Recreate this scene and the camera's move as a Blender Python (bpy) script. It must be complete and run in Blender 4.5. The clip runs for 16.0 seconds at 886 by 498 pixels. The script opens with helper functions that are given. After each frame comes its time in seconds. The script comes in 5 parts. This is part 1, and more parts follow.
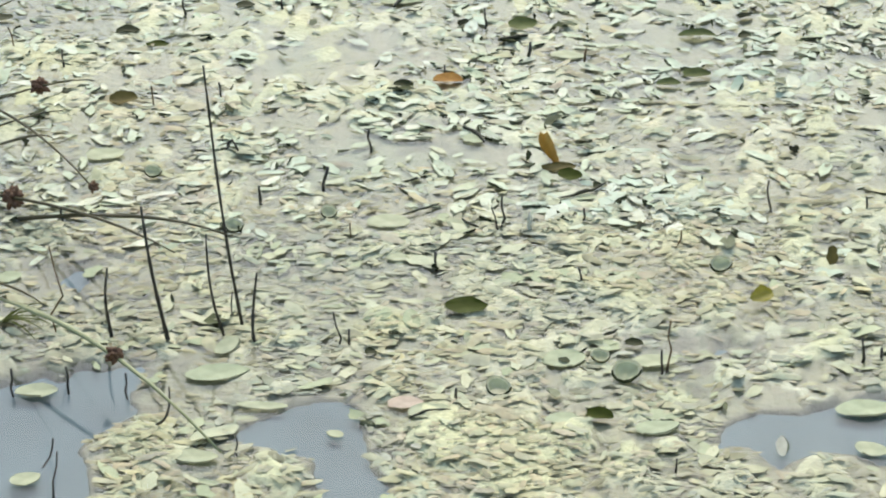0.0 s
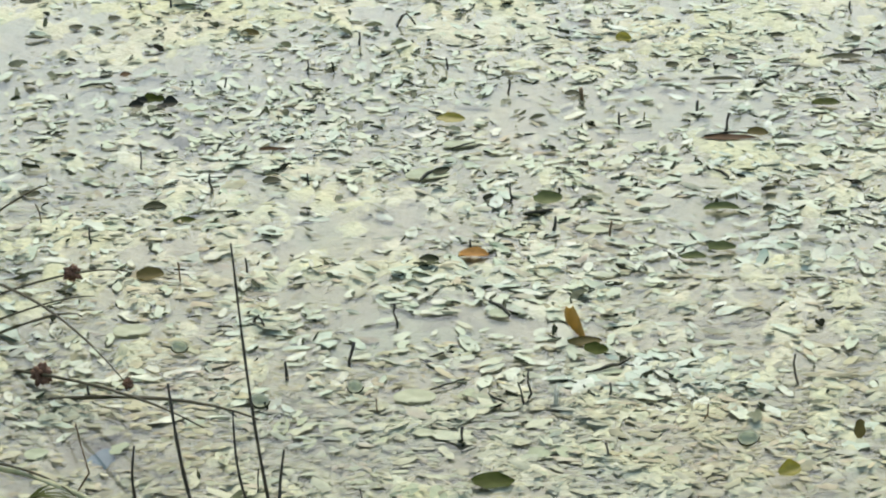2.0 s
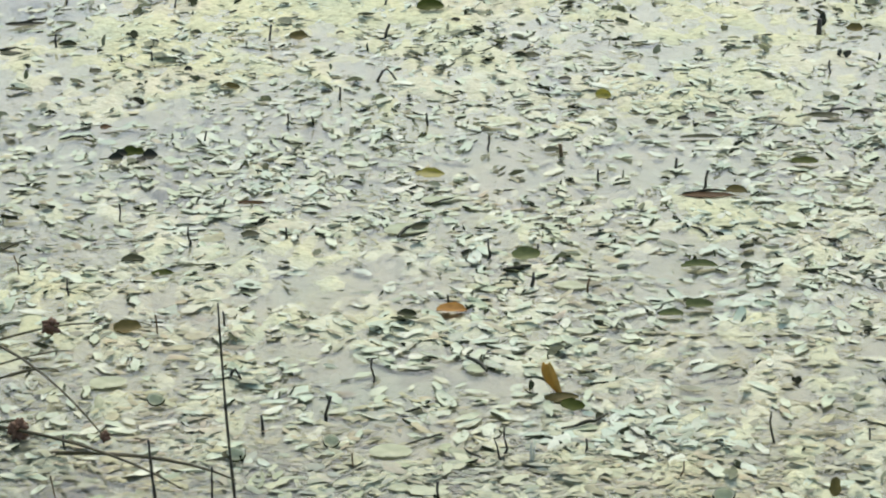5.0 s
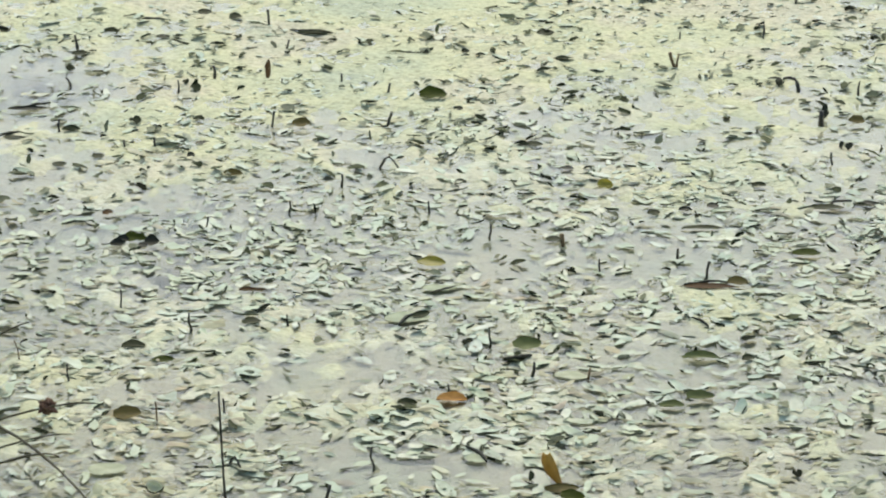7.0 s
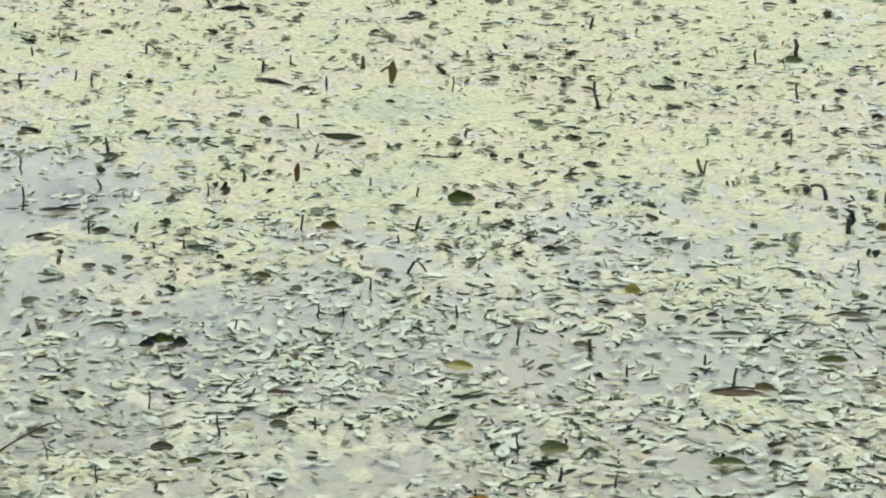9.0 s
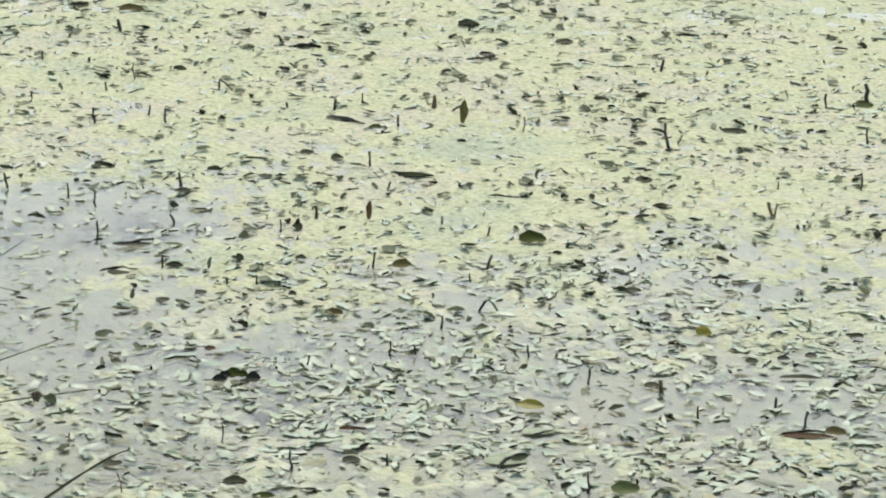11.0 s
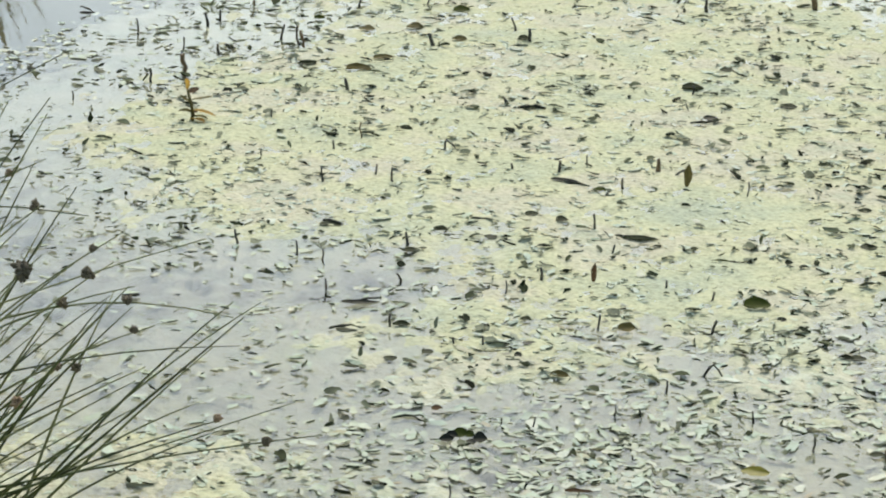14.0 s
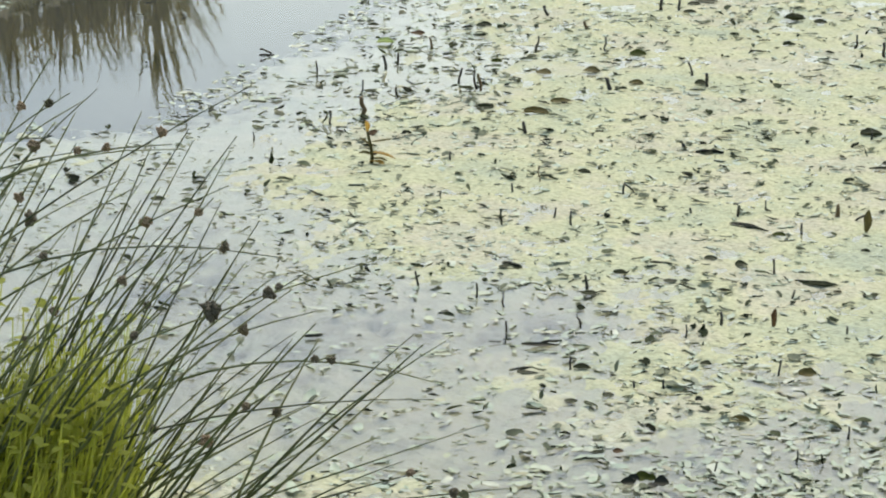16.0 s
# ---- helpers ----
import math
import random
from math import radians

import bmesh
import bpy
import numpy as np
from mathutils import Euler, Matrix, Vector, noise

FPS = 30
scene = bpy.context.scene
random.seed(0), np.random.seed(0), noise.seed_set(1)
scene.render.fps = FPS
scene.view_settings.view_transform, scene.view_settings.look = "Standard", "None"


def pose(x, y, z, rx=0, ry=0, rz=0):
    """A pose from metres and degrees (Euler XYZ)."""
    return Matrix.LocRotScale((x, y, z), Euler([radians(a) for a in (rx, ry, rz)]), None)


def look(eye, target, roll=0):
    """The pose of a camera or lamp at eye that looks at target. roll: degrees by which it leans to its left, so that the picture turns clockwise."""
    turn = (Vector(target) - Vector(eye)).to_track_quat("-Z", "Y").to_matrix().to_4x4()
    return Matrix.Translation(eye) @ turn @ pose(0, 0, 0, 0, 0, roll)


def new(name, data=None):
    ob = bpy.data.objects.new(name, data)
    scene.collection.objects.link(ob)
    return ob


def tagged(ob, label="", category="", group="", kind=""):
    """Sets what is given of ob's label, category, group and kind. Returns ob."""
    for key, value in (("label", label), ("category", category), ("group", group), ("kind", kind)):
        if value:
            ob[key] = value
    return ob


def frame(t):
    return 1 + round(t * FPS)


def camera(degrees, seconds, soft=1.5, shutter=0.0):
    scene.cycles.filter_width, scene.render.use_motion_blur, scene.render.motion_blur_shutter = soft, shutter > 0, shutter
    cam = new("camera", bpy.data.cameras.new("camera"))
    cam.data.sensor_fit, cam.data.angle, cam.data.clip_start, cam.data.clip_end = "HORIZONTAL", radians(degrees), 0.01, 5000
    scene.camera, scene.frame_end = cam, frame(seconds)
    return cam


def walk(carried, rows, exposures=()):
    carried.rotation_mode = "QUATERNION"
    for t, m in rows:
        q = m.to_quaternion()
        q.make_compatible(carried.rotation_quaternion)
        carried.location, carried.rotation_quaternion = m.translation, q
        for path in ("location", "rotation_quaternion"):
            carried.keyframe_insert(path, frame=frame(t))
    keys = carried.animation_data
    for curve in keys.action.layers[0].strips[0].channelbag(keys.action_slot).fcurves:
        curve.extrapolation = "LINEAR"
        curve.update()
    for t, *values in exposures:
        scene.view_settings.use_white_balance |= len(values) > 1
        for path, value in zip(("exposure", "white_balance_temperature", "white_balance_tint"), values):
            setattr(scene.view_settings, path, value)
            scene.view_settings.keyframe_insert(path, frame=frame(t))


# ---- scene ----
# ---- camera: held by hand on the bank, turned over the pond with a slow shift of the body ----
cam = camera(18.0, 16.0, soft=2.1)
ROWS = [
    (0, -0.000, 0.000, 2.200, 64.000, -0.000, 0.000),
    (0.5, -0.006, -0.004, 2.202, 65.283, 0.005, 0.077),
    (1, -0.008, 0.006, 2.204, 66.372, 0.073, 0.213),
    (1.5, -0.002, 0.003, 2.204, 67.104, 0.232, 0.328),
    (2, 0.000, -0.001, 2.210, 67.489, 0.465, 0.375),
    (2.5, 0.002, -0.000, 2.208, 67.675, 0.633, 0.329),
    (3, 0.008, -0.001, 2.207, 67.830, 0.779, 0.289),
    (3.5, 0.011, -0.002, 2.208, 68.039, 0.760, 0.267),
    (4, 0.008, -0.006, 2.208, 68.284, 0.545, 0.218),
    (6.3, 0.009, -0.001, 2.211, 69.473, -0.624, 0.266),
    (6.5, 0.007, -0.001, 2.214, 69.704, -0.603, 0.279),
    (7, 0.004, 0.001, 2.216, 70.375, -0.643, 0.394),
    (7.5, 0.005, -0.003, 2.216, 71.067, -0.622, 0.547),
    (8, 0.002, -0.005, 2.218, 71.660, -0.655, 0.723),
    (8.5, -0.003, -0.009, 2.218, 72.137, -0.815, 0.879),
    (9, -0.005, -0.018, 2.224, 72.487, -0.912, 1.009),
    (9.2, -0.005, -0.022, 2.224, 72.625, -1.046, 1.116),
    (11.5, -0.048, -0.053, 2.233, 73.332, -1.317, 2.884),
    (12, -0.049, -0.056, 2.235, 73.384, -1.284, 3.515),
    (12.5, -0.059, -0.062, 2.241, 73.460, -1.286, 4.224),
    (13, -0.070, -0.078, 2.251, 73.678, -1.302, 5.015),
    (13.5, -0.085, -0.096, 2.259, 73.992, -1.305, 5.878),
    (14, -0.091, -0.106, 2.266, 74.298, -1.226, 6.745),
    (14.5, -0.101, -0.119, 2.273, 74.604, -1.144, 7.661),
    (15, -0.112, -0.132, 2.277, 74.850, -1.102, 8.561),
    (15.5, -0.126, -0.144, 2.275, 75.029, -1.008, 9.414),
    (16, -0.135, -0.150, 2.277, 75.105, -0.833, 10.103),
]
walk(cam, [(t, pose(x, y, z, a, b, g)) for t, x, y, z, a, b, g in ROWS], exposures=[(0.0, 1.36, 7300, 2.5), (2.5, 1.2, 7300, 2.5), (4.0, 1.18, 7300, 2.5), (9.0, 1.05, 7300, 2.5), (13.0, 1.05, 7300, 2.5), (16.0, 1.0, 7300, 2.5)])

# ---- overcast daylight ----
world = bpy.data.worlds.new("world")
scene.world = world
world.use_nodes = True
sky = world.node_tree.nodes.new("ShaderNodeTexSky")
sky.sky_type, sky.sun_disc = "NISHITA", False
sky.sun_elevation, sky.sun_rotation = radians(52), radians(5)
sky.air_density, sky.dust_density, sky.ozone_density = 1.0, 2.2, 1.4
backing = world.node_tree.nodes["Background"]
backing.inputs["Strength"].default_value = 0.15
world.node_tree.links.new(sky.outputs["Color"], backing.inputs["Color"])
sun_data = bpy.data.lights.new("sun", "SUN")
sun_data.energy, sun_data.angle, sun_data.color = 0.8, radians(36), (1.0, 0.99, 0.96)
sun = new("sun", sun_data)
sun.matrix_world = look((0, 0, 20), (-1.0, -12.0, 20 - 15.4))


# ---- materials ----
def surface(name, stops, scale=40.0, rough=0.5, bump=0.3, pick="noise", relief=0.002, through_light=0.0, gloss=0.35, tinted=0.0):
    """Stops of colour picked by noise, per object or per island, with grain and stains over it."""
    m = bpy.data.materials.new(name)
    m.use_nodes = True
    n, link = m.node_tree.nodes, m.node_tree.links.new
    shader = n["Principled BSDF"]
    coord = n.new("ShaderNodeTexCoord")
    grain, stain = n.new("ShaderNodeTexNoise"), n.new("ShaderNodeTexNoise")
    for tex, s in ((grain, scale), (stain, scale * 0.17)):
        tex.inputs["Scale"].default_value, tex.inputs["Detail"].default_value = s, 4.0
        link(coord.outputs["Object"], tex.inputs["Vector"])
    ramp = n.new("ShaderNodeValToRGB")
    ramp.color_ramp.elements[0].color = (*stops[0], 1)
    ramp.color_ramp.elements[1].color = (*stops[-1], 1)
    for i, c in enumerate(stops[1:-1]):
        ramp.color_ramp.elements.new((i + 1) / (len(stops) - 1)).color = (*c, 1)
    mix = n.new("ShaderNodeMath")
    mix.operation = "MULTIPLY_ADD"
    if pick == "noise":
        mix.inputs[1].default_value, mix.inputs[2].default_value = 2.2, -0.6
        link(stain.outputs["Fac"], mix.inputs[0])
    else:
        source = n.new("ShaderNodeObjectInfo" if pick == "object" else "ShaderNodeNewGeometry")
        link(stain.outputs["Fac"], mix.inputs[0])
        mix.inputs[1].default_value = 0.5
        shift = n.new("ShaderNodeMath")
        shift.operation = "SUBTRACT"
        shift.inputs[1].default_value = 0.25
        link(source.outputs["Random" if pick == "object" else "Random Per Island"], shift.inputs[0])
        link(shift.outputs[0], mix.inputs[2])
    link(mix.outputs[0], ramp.inputs["Fac"])
    dirt = n.new("ShaderNodeMix")
    dirt.data_type, dirt.blend_type = "RGBA", "MULTIPLY"
    dirt.inputs["Factor"].default_value = bump
    link(ramp.outputs["Color"], dirt.inputs["A"])
    spread = n.new("ShaderNodeMapRange")
    spread.inputs["From Min"].default_value, spread.inputs["From Max"].default_value = 0.3, 0.65
    spread.inputs["To Min"].default_value, spread.inputs["To Max"].default_value = 0.45, 1.1
    link(grain.outputs["Fac"], spread.inputs["Value"])
    link(spread.outputs[0], dirt.inputs["B"])
    colour = dirt.outputs["Result"]
    if tinted:
        cast, hue, blend = n.new("ShaderNodeTexNoise"), n.new("ShaderNodeValToRGB"), n.new("ShaderNodeMix")
        cast.inputs["Scale"].default_value, cast.inputs["Detail"].default_value = 2.6, 4.0
        link(coord.outputs["Object"], cast.inputs["Vector"])
        hue.color_ramp.elements[0].position, hue.color_ramp.elements[0].color = 0.3, (0.86, 0.97, 0.95, 1)
        hue.color_ramp.elements[1].position, hue.color_ramp.elements[1].color = 0.7, (1.03, 0.95, 0.93, 1)
        hue.color_ramp.elements.new(0.45).color = (1.0, 1.02, 0.92, 1)
        hue.color_ramp.elements.new(0.56).color = (1.1, 1.05, 0.8, 1)
        link(cast.outputs["Fac"], hue.inputs["Fac"])
        blend.data_type, blend.blend_type = "RGBA", "MULTIPLY"
        blend.inputs["Factor"].default_value = tinted
        link(colour, blend.inputs["A"])
        link(hue.outputs["Color"], blend.inputs["B"])
        colour = blend.outputs["Result"]
    link(colour, shader.inputs["Base Color"])
    raised = n.new("ShaderNodeBump")
    raised.inputs["Strength"].default_value, raised.inputs["Distance"].default_value = bump, relief
    link(grain.outputs["Fac"], raised.inputs["Height"])
    link(raised.outputs["Normal"], shader.inputs["Normal"])
    shader.inputs["Roughness"].default_value = rough
    shader.inputs["Specular IOR Level"].default_value = gloss
    if through_light:
        glow, both = n.new("ShaderNodeBsdfTranslucent"), n.new("ShaderNodeMixShader")
        both.inputs[0].default_value = through_light
        link(colour, glow.inputs["Color"])
        link(shader.outputs[0], both.inputs[1])
        link(glow.outputs[0], both.inputs[2])
        link(both.outputs[0], n["Material Output"].inputs["Surface"])
    return m


def make_water():
    """A murky film: partly clear down to the mat below, with a mirror gloss by Fresnel and slight ripples."""
    m = bpy.data.materials.new("pond_water")
    m.use_nodes = True
    n, link = m.node_tree.nodes, m.node_tree.links.new
    n.remove(n["Principled BSDF"])
    coord = n.new("ShaderNodeTexCoord")
    ripple, slow = n.new("ShaderNodeTexNoise"), n.new("ShaderNodeTexNoise")
    ripple.inputs["Scale"].default_value, ripple.inputs["Detail"].default_value = 9.0, 3.0
    slow.inputs["Scale"].default_value = 1.6
    for tex in (ripple, slow):
        link(coord.outputs["Object"], tex.inputs["Vector"])
    bump = n.new("ShaderNodeBump")
    bump.inputs["Strength"].default_value, bump.inputs["Distance"].default_value = 0.1, 0.004
    link(ripple.outputs["Fac"], bump.inputs["Height"])
    clear, murk = n.new("ShaderNodeBsdfTransparent"), n.new("ShaderNodeBsdfDiffuse")
    clear.inputs["Color"].default_value = (0.95, 0.95, 0.93, 1)
    murk.inputs["Color"].default_value = (0.14, 0.165, 0.17, 1)
    body = n.new("ShaderNodeMixShader")
    body.inputs[0].default_value = 0.1
    link(clear.outputs[0], body.inputs[1])
    link(murk.outputs[0], body.inputs[2])
    gloss, fresnel = n.new("ShaderNodeBsdfGlossy"), n.new("ShaderNodeFresnel")
    gloss.inputs["Roughness"].default_value = 0.012
    fresnel.inputs["IOR"].default_value = 1.333
    for node in (gloss, fresnel):
        link(bump.outputs["Normal"], node.inputs["Normal"])
    out = n.new("ShaderNodeMixShader")
    link(fresnel.outputs[0], out.inputs[0])
    link(body.outputs[0], out.inputs[1])
    link(gloss.outputs[0], out.inputs[2])
    link(out.outputs[0], n["Material Output"].inputs["Surface"])
    return m


WATER = make_water()
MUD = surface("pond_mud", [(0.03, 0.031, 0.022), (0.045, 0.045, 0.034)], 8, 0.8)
# Pale silt, with the blue-grey look of the open water put into its colour.
SILT = surface("blue_tinted_silt", [(0.13, 0.2, 0.25), (0.17, 0.24, 0.29)], 8, 0.8)
GRASS_GROUND = surface("bank_turf", [(0.05, 0.08, 0.02), (0.1, 0.12, 0.04)], 14, 0.9)


def make_mat():
    """Algae that dries to cream and yellow where it stands proud, and fades to a grey silted film where water lies over it."""
    m = bpy.data.materials.new("algae_mat")
    m.use_nodes = True
    n, link = m.node_tree.nodes, m.node_tree.links.new
    shader = n["Principled BSDF"]
    coord, wet = n.new("ShaderNodeTexCoord"), n.new("ShaderNodeAttribute")
    wet.attribute_name = "wet"
    deep = n.new("ShaderNodeAttribute")
    deep.attribute_name = "deep"
    bed = n.new("ShaderNodeRGB")
    bed.outputs[0].default_value = (0.09, 0.09, 0.075, 1)

    def noise_at(scale, detail, low, high):
        tex, spread = n.new("ShaderNodeTexNoise"), n.new("ShaderNodeMapRange")
        tex.inputs["Scale"].default_value, tex.inputs["Detail"].default_value = scale, detail
        link(coord.outputs["Object"], tex.inputs["Vector"])
        spread.inputs["From Min"].default_value, spread.inputs["From Max"].default_value = low, high
        link(tex.outputs["Fac"], spread.inputs["Value"])
        return spread.outputs[0]

    def ramp_of(stops, source):
        ramp = n.new("ShaderNodeValToRGB")
        ramp.color_ramp.elements[0].color = (*stops[0], 1)
        ramp.color_ramp.elements[1].color = (*stops[-1], 1)
        for i, c in enumerate(stops[1:-1]):
            ramp.color_ramp.elements.new((i + 1) / (len(stops) - 1)).color = (*c, 1)
        link(source, ramp.inputs["Fac"])
        return ramp.outputs["Color"]

    def mixed(kind, factor, one, two):
        mix = n.new("ShaderNodeMix")
        mix.data_type, mix.blend_type = "RGBA", kind
        if isinstance(factor, float):
            mix.inputs["Factor"].default_value = factor
        else:
            link(factor, mix.inputs["Factor"])
        link(one, mix.inputs["A"])
        link(two, mix.inputs["B"])
        return mix.outputs["Result"]

    dry = ramp_of([(0.385, 0.415, 0.3), (0.44, 0.455, 0.3), (0.485, 0.482, 0.305), (0.48, 0.455, 0.33), (0.42, 0.435, 0.31)], noise_at(2.3, 6.0, 0.28, 0.72))
    film = ramp_of([(0.34, 0.38, 0.28), (0.365, 0.385, 0.285), (0.385, 0.383, 0.285), (0.4, 0.408, 0.275)], noise_at(4.0, 4.0, 0.3, 0.7))
    fine = ramp_of([(0.45, 0.44, 0.41), (0.9, 0.89, 0.88), (1.12, 1.1, 1.05)], noise_at(55.0, 4.0, 0.3, 0.66))
    faint = ramp_of([(0.85, 0.86, 0.84), (1.04, 1.04, 1.03)], noise_at(24.0, 3.0, 0.3, 0.66))
    body = mixed("MIX", wet.outputs["Fac"], mixed("MULTIPLY", 0.62, dry, fine), mixed("MULTIPLY", 0.8, film, faint))
    link(mixed("MIX", deep.outputs["Fac"], body, bed.outputs[0]), shader.inputs["Base Color"])
    for socket, low, high in (("Roughness", 0.85, 0.45), ("Specular IOR Level", 0.1, 0.4)):
        shift = n.new("ShaderNodeMapRange")
        shift.inputs["To Min"].default_value, shift.inputs["To Max"].default_value = low, high
        link(wet.outputs["Fac"], shift.inputs["Value"])
        link(shift.outputs[0], shader.inputs[socket])
    raised = n.new("ShaderNodeBump")
    raised.inputs["Strength"].default_value, raised.inputs["Distance"].default_value = 0.8, 0.009
    link(noise_at(60.0, 4.0, 0.0, 1.0), raised.inputs["Height"])
    link(raised.outputs["Normal"], shader.inputs["Normal"])
    return m


ALGAE = make_mat()
CRUMB = surface("algae_crumbs", [(0.24, 0.235, 0.18), (0.37, 0.365, 0.28), (0.44, 0.43, 0.325), (0.37, 0.395, 0.31), (0.44, 0.39, 0.31), (0.31, 0.305, 0.25), (0.42, 0.42, 0.36), (0.455, 0.435, 0.31)], 60, 0.7, 0.4, "island", through_light=0.1, gloss=0.1, tinted=0.8)
CARPET = surface("pale_pondweed", [(0.37, 0.435, 0.32), (0.42, 0.475, 0.375), (0.46, 0.505, 0.405), (0.4, 0.47, 0.37), (0.53, 0.555, 0.47), (0.44, 0.45, 0.355), (0.395, 0.46, 0.34)], 60, 0.5, 0.3, "island", through_light=0.12, gloss=0.25, tinted=0.5)
# Dark tones that paint the shade under the near edges of leaves.
EDGE_SHADE = surface("leaf_edge_shade", [(0.01, 0.012, 0.007), (0.02, 0.025, 0.013), (0.04, 0.045, 0.025), (0.16, 0.175, 0.115), (0.015, 0.018, 0.01)], 60, 0.8, 0.3, "island", gloss=0.03)
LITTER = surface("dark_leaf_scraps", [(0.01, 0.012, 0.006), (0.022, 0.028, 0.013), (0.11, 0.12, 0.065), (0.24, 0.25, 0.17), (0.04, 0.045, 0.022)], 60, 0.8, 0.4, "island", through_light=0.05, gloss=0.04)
PIECE = surface("pondweed_leaf", [(0.33, 0.37, 0.23), (0.42, 0.45, 0.29), (0.53, 0.52, 0.35), (0.42, 0.45, 0.31)], 60, 0.5, 0.3, "object", through_light=0.12, gloss=0.12)
DARK_STEM = surface("dark_stem", [(0.018, 0.016, 0.012), (0.05, 0.042, 0.03)], 120, 0.5)
BROWN_STEM = surface("brown_stem", [(0.1, 0.06, 0.025), (0.17, 0.11, 0.05)], 120, 0.6)
PALE_STEM = surface("bleached_stem", [(0.45, 0.42, 0.3), (0.6, 0.57, 0.45)], 120, 0.6)
OLIVE = surface("olive_leaf", [(0.02, 0.032, 0.005), (0.055, 0.068, 0.013), (0.12, 0.14, 0.045)], 45, 0.6, through_light=0.3, gloss=0.06)
MOSS = surface("mossy_leaf", [(0.04, 0.05, 0.014), (0.13, 0.15, 0.06), (0.26, 0.29, 0.15)], 38, 0.6, through_light=0.3, gloss=0.08)
YELLOW_OLIVE = surface("yellow_olive_leaf", [(0.2, 0.17, 0.02), (0.32, 0.29, 0.05)], 70, 0.4, through_light=0.4)
GOLDEN = surface("golden_brown_leaf", [(0.3, 0.16, 0.03), (0.48, 0.3, 0.075), (0.58, 0.43, 0.15)], 45, 0.5, 0.4, through_light=0.4, gloss=0.15)
RUSSET = surface("russet_leaf", [(0.26, 0.12, 0.025), (0.46, 0.24, 0.06)], 90, 0.6, 0.5, through_light=0.3, gloss=0.12)
TAN = surface("tan_leaf", [(0.07, 0.06, 0.018), (0.16, 0.125, 0.04)], 70, 0.6, through_light=0.3, gloss=0.15)
RED_BROWN = surface("red_brown_leaf", [(0.05, 0.03, 0.015), (0.15, 0.085, 0.04)], 70, 0.6, through_light=0.3, gloss=0.1)
WET_LEAF = surface("wet_black_leaf", [(0.01, 0.012, 0.007), (0.03, 0.03, 0.015)], 70, 0.5, gloss=0.15)
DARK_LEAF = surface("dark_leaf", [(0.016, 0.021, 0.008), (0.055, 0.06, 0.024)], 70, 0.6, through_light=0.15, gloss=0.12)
WHITE_LEAF = surface("bleached_leaf", [(0.44, 0.44, 0.35), (0.6, 0.59, 0.49)], 50, 0.5, 0.4, through_light=0.35, gloss=0.15)
PALE_LEAF = surface("pale_leaf", [(0.4, 0.43, 0.28), (0.53, 0.54, 0.37)], 40, 0.55, 0.4, through_light=0.3, gloss=0.12)
CUPPED = surface("cupped_leaf", [(0.58, 0.6, 0.45), (0.72, 0.71, 0.56)], 60, 0.5, 0.3, through_light=0.6, gloss=0.12)
GREEN_LEAF = surface("grey_green_leaf", [(0.33, 0.38, 0.24), (0.46, 0.49, 0.33)], 40, 0.5, 0.4, through_light=0.25, gloss=0.12)
LIME = surface("lime_leaf", [(0.3, 0.4, 0.1), (0.4, 0.48, 0.16)], 60, 0.4, through_light=0.4)
PINK = surface("pinkish_leaf", [(0.45, 0.34, 0.26), (0.55, 0.44, 0.35)], 60, 0.4, through_light=0.4)
RUSH_GREEN = surface("rush_stem", [(0.045, 0.052, 0.016), (0.1, 0.115, 0.034), (0.2, 0.2, 0.08)], 50, 0.45, 0.3, "object")
RUSH_DRY = surface("dry_rush_stem", [(0.045, 0.04, 0.022), (0.09, 0.075, 0.04)], 50, 0.6, gloss=0.15)
RUSH_PALE = surface("pale_rush_stem", [(0.2, 0.22, 0.1), (0.32, 0.32, 0.18)], 50, 0.45)
SEED = surface("seedhead_brown", [(0.12, 0.1, 0.065), (0.17, 0.135, 0.085), (0.22, 0.165, 0.1), (0.36, 0.24, 0.14)], 90, 0.7, 0.4, "object", through_light=0.25)
RUSTY = surface("seedhead_rust", [(0.13, 0.065, 0.04), (0.22, 0.12, 0.07)], 90, 0.7, 0.4, through_light=0.3)
TUFT = surface("fresh_grass", [(0.32, 0.35, 0.05), (0.38, 0.41, 0.06), (0.43, 0.44, 0.11)], 30, 0.6, 0.2, "island", through_light=0.65, gloss=0.15)
REED = surface("far_rush", [(0.22, 0.19, 0.04), (0.32, 0.27, 0.065), (0.44, 0.36, 0.13)], 30, 0.6, 0.3, "island", through_light=0.5)


# ---- shared shapes ----
def value_noise(x, y, seed):
    rng = np.random.RandomState(seed)
    table = rng.rand(256, 256)
    xi, yi = np.floor(x).astype(int), np.floor(y).astype(int)
    fx, fy = x - xi, y - yi
    fx, fy = fx * fx * (3 - 2 * fx), fy * fy * (3 - 2 * fy)
    a, b = table[xi % 256, yi % 256], table[(xi + 1) % 256, yi % 256]
    c, d = table[xi % 256, (yi + 1) % 256], table[(xi + 1) % 256, (yi + 1) % 256]
    return (a * (1 - fx) + b * fx) * (1 - fy) + (c * (1 - fx) + d * fx) * fy - 0.5


def fbm(x, y, size, octaves, seed):
    total = np.zeros_like(x)
    for i in range(octaves):
        ca, sa, fine = math.cos(0.6 + 1.1 * i), math.sin(0.6 + 1.1 * i), 2 ** i / size
        total += value_noise((ca * x - sa * y) * fine + 31.7 * i, (sa * x + ca * y) * fine + 11.3 * i, seed + i) * 0.55 ** i
    return total


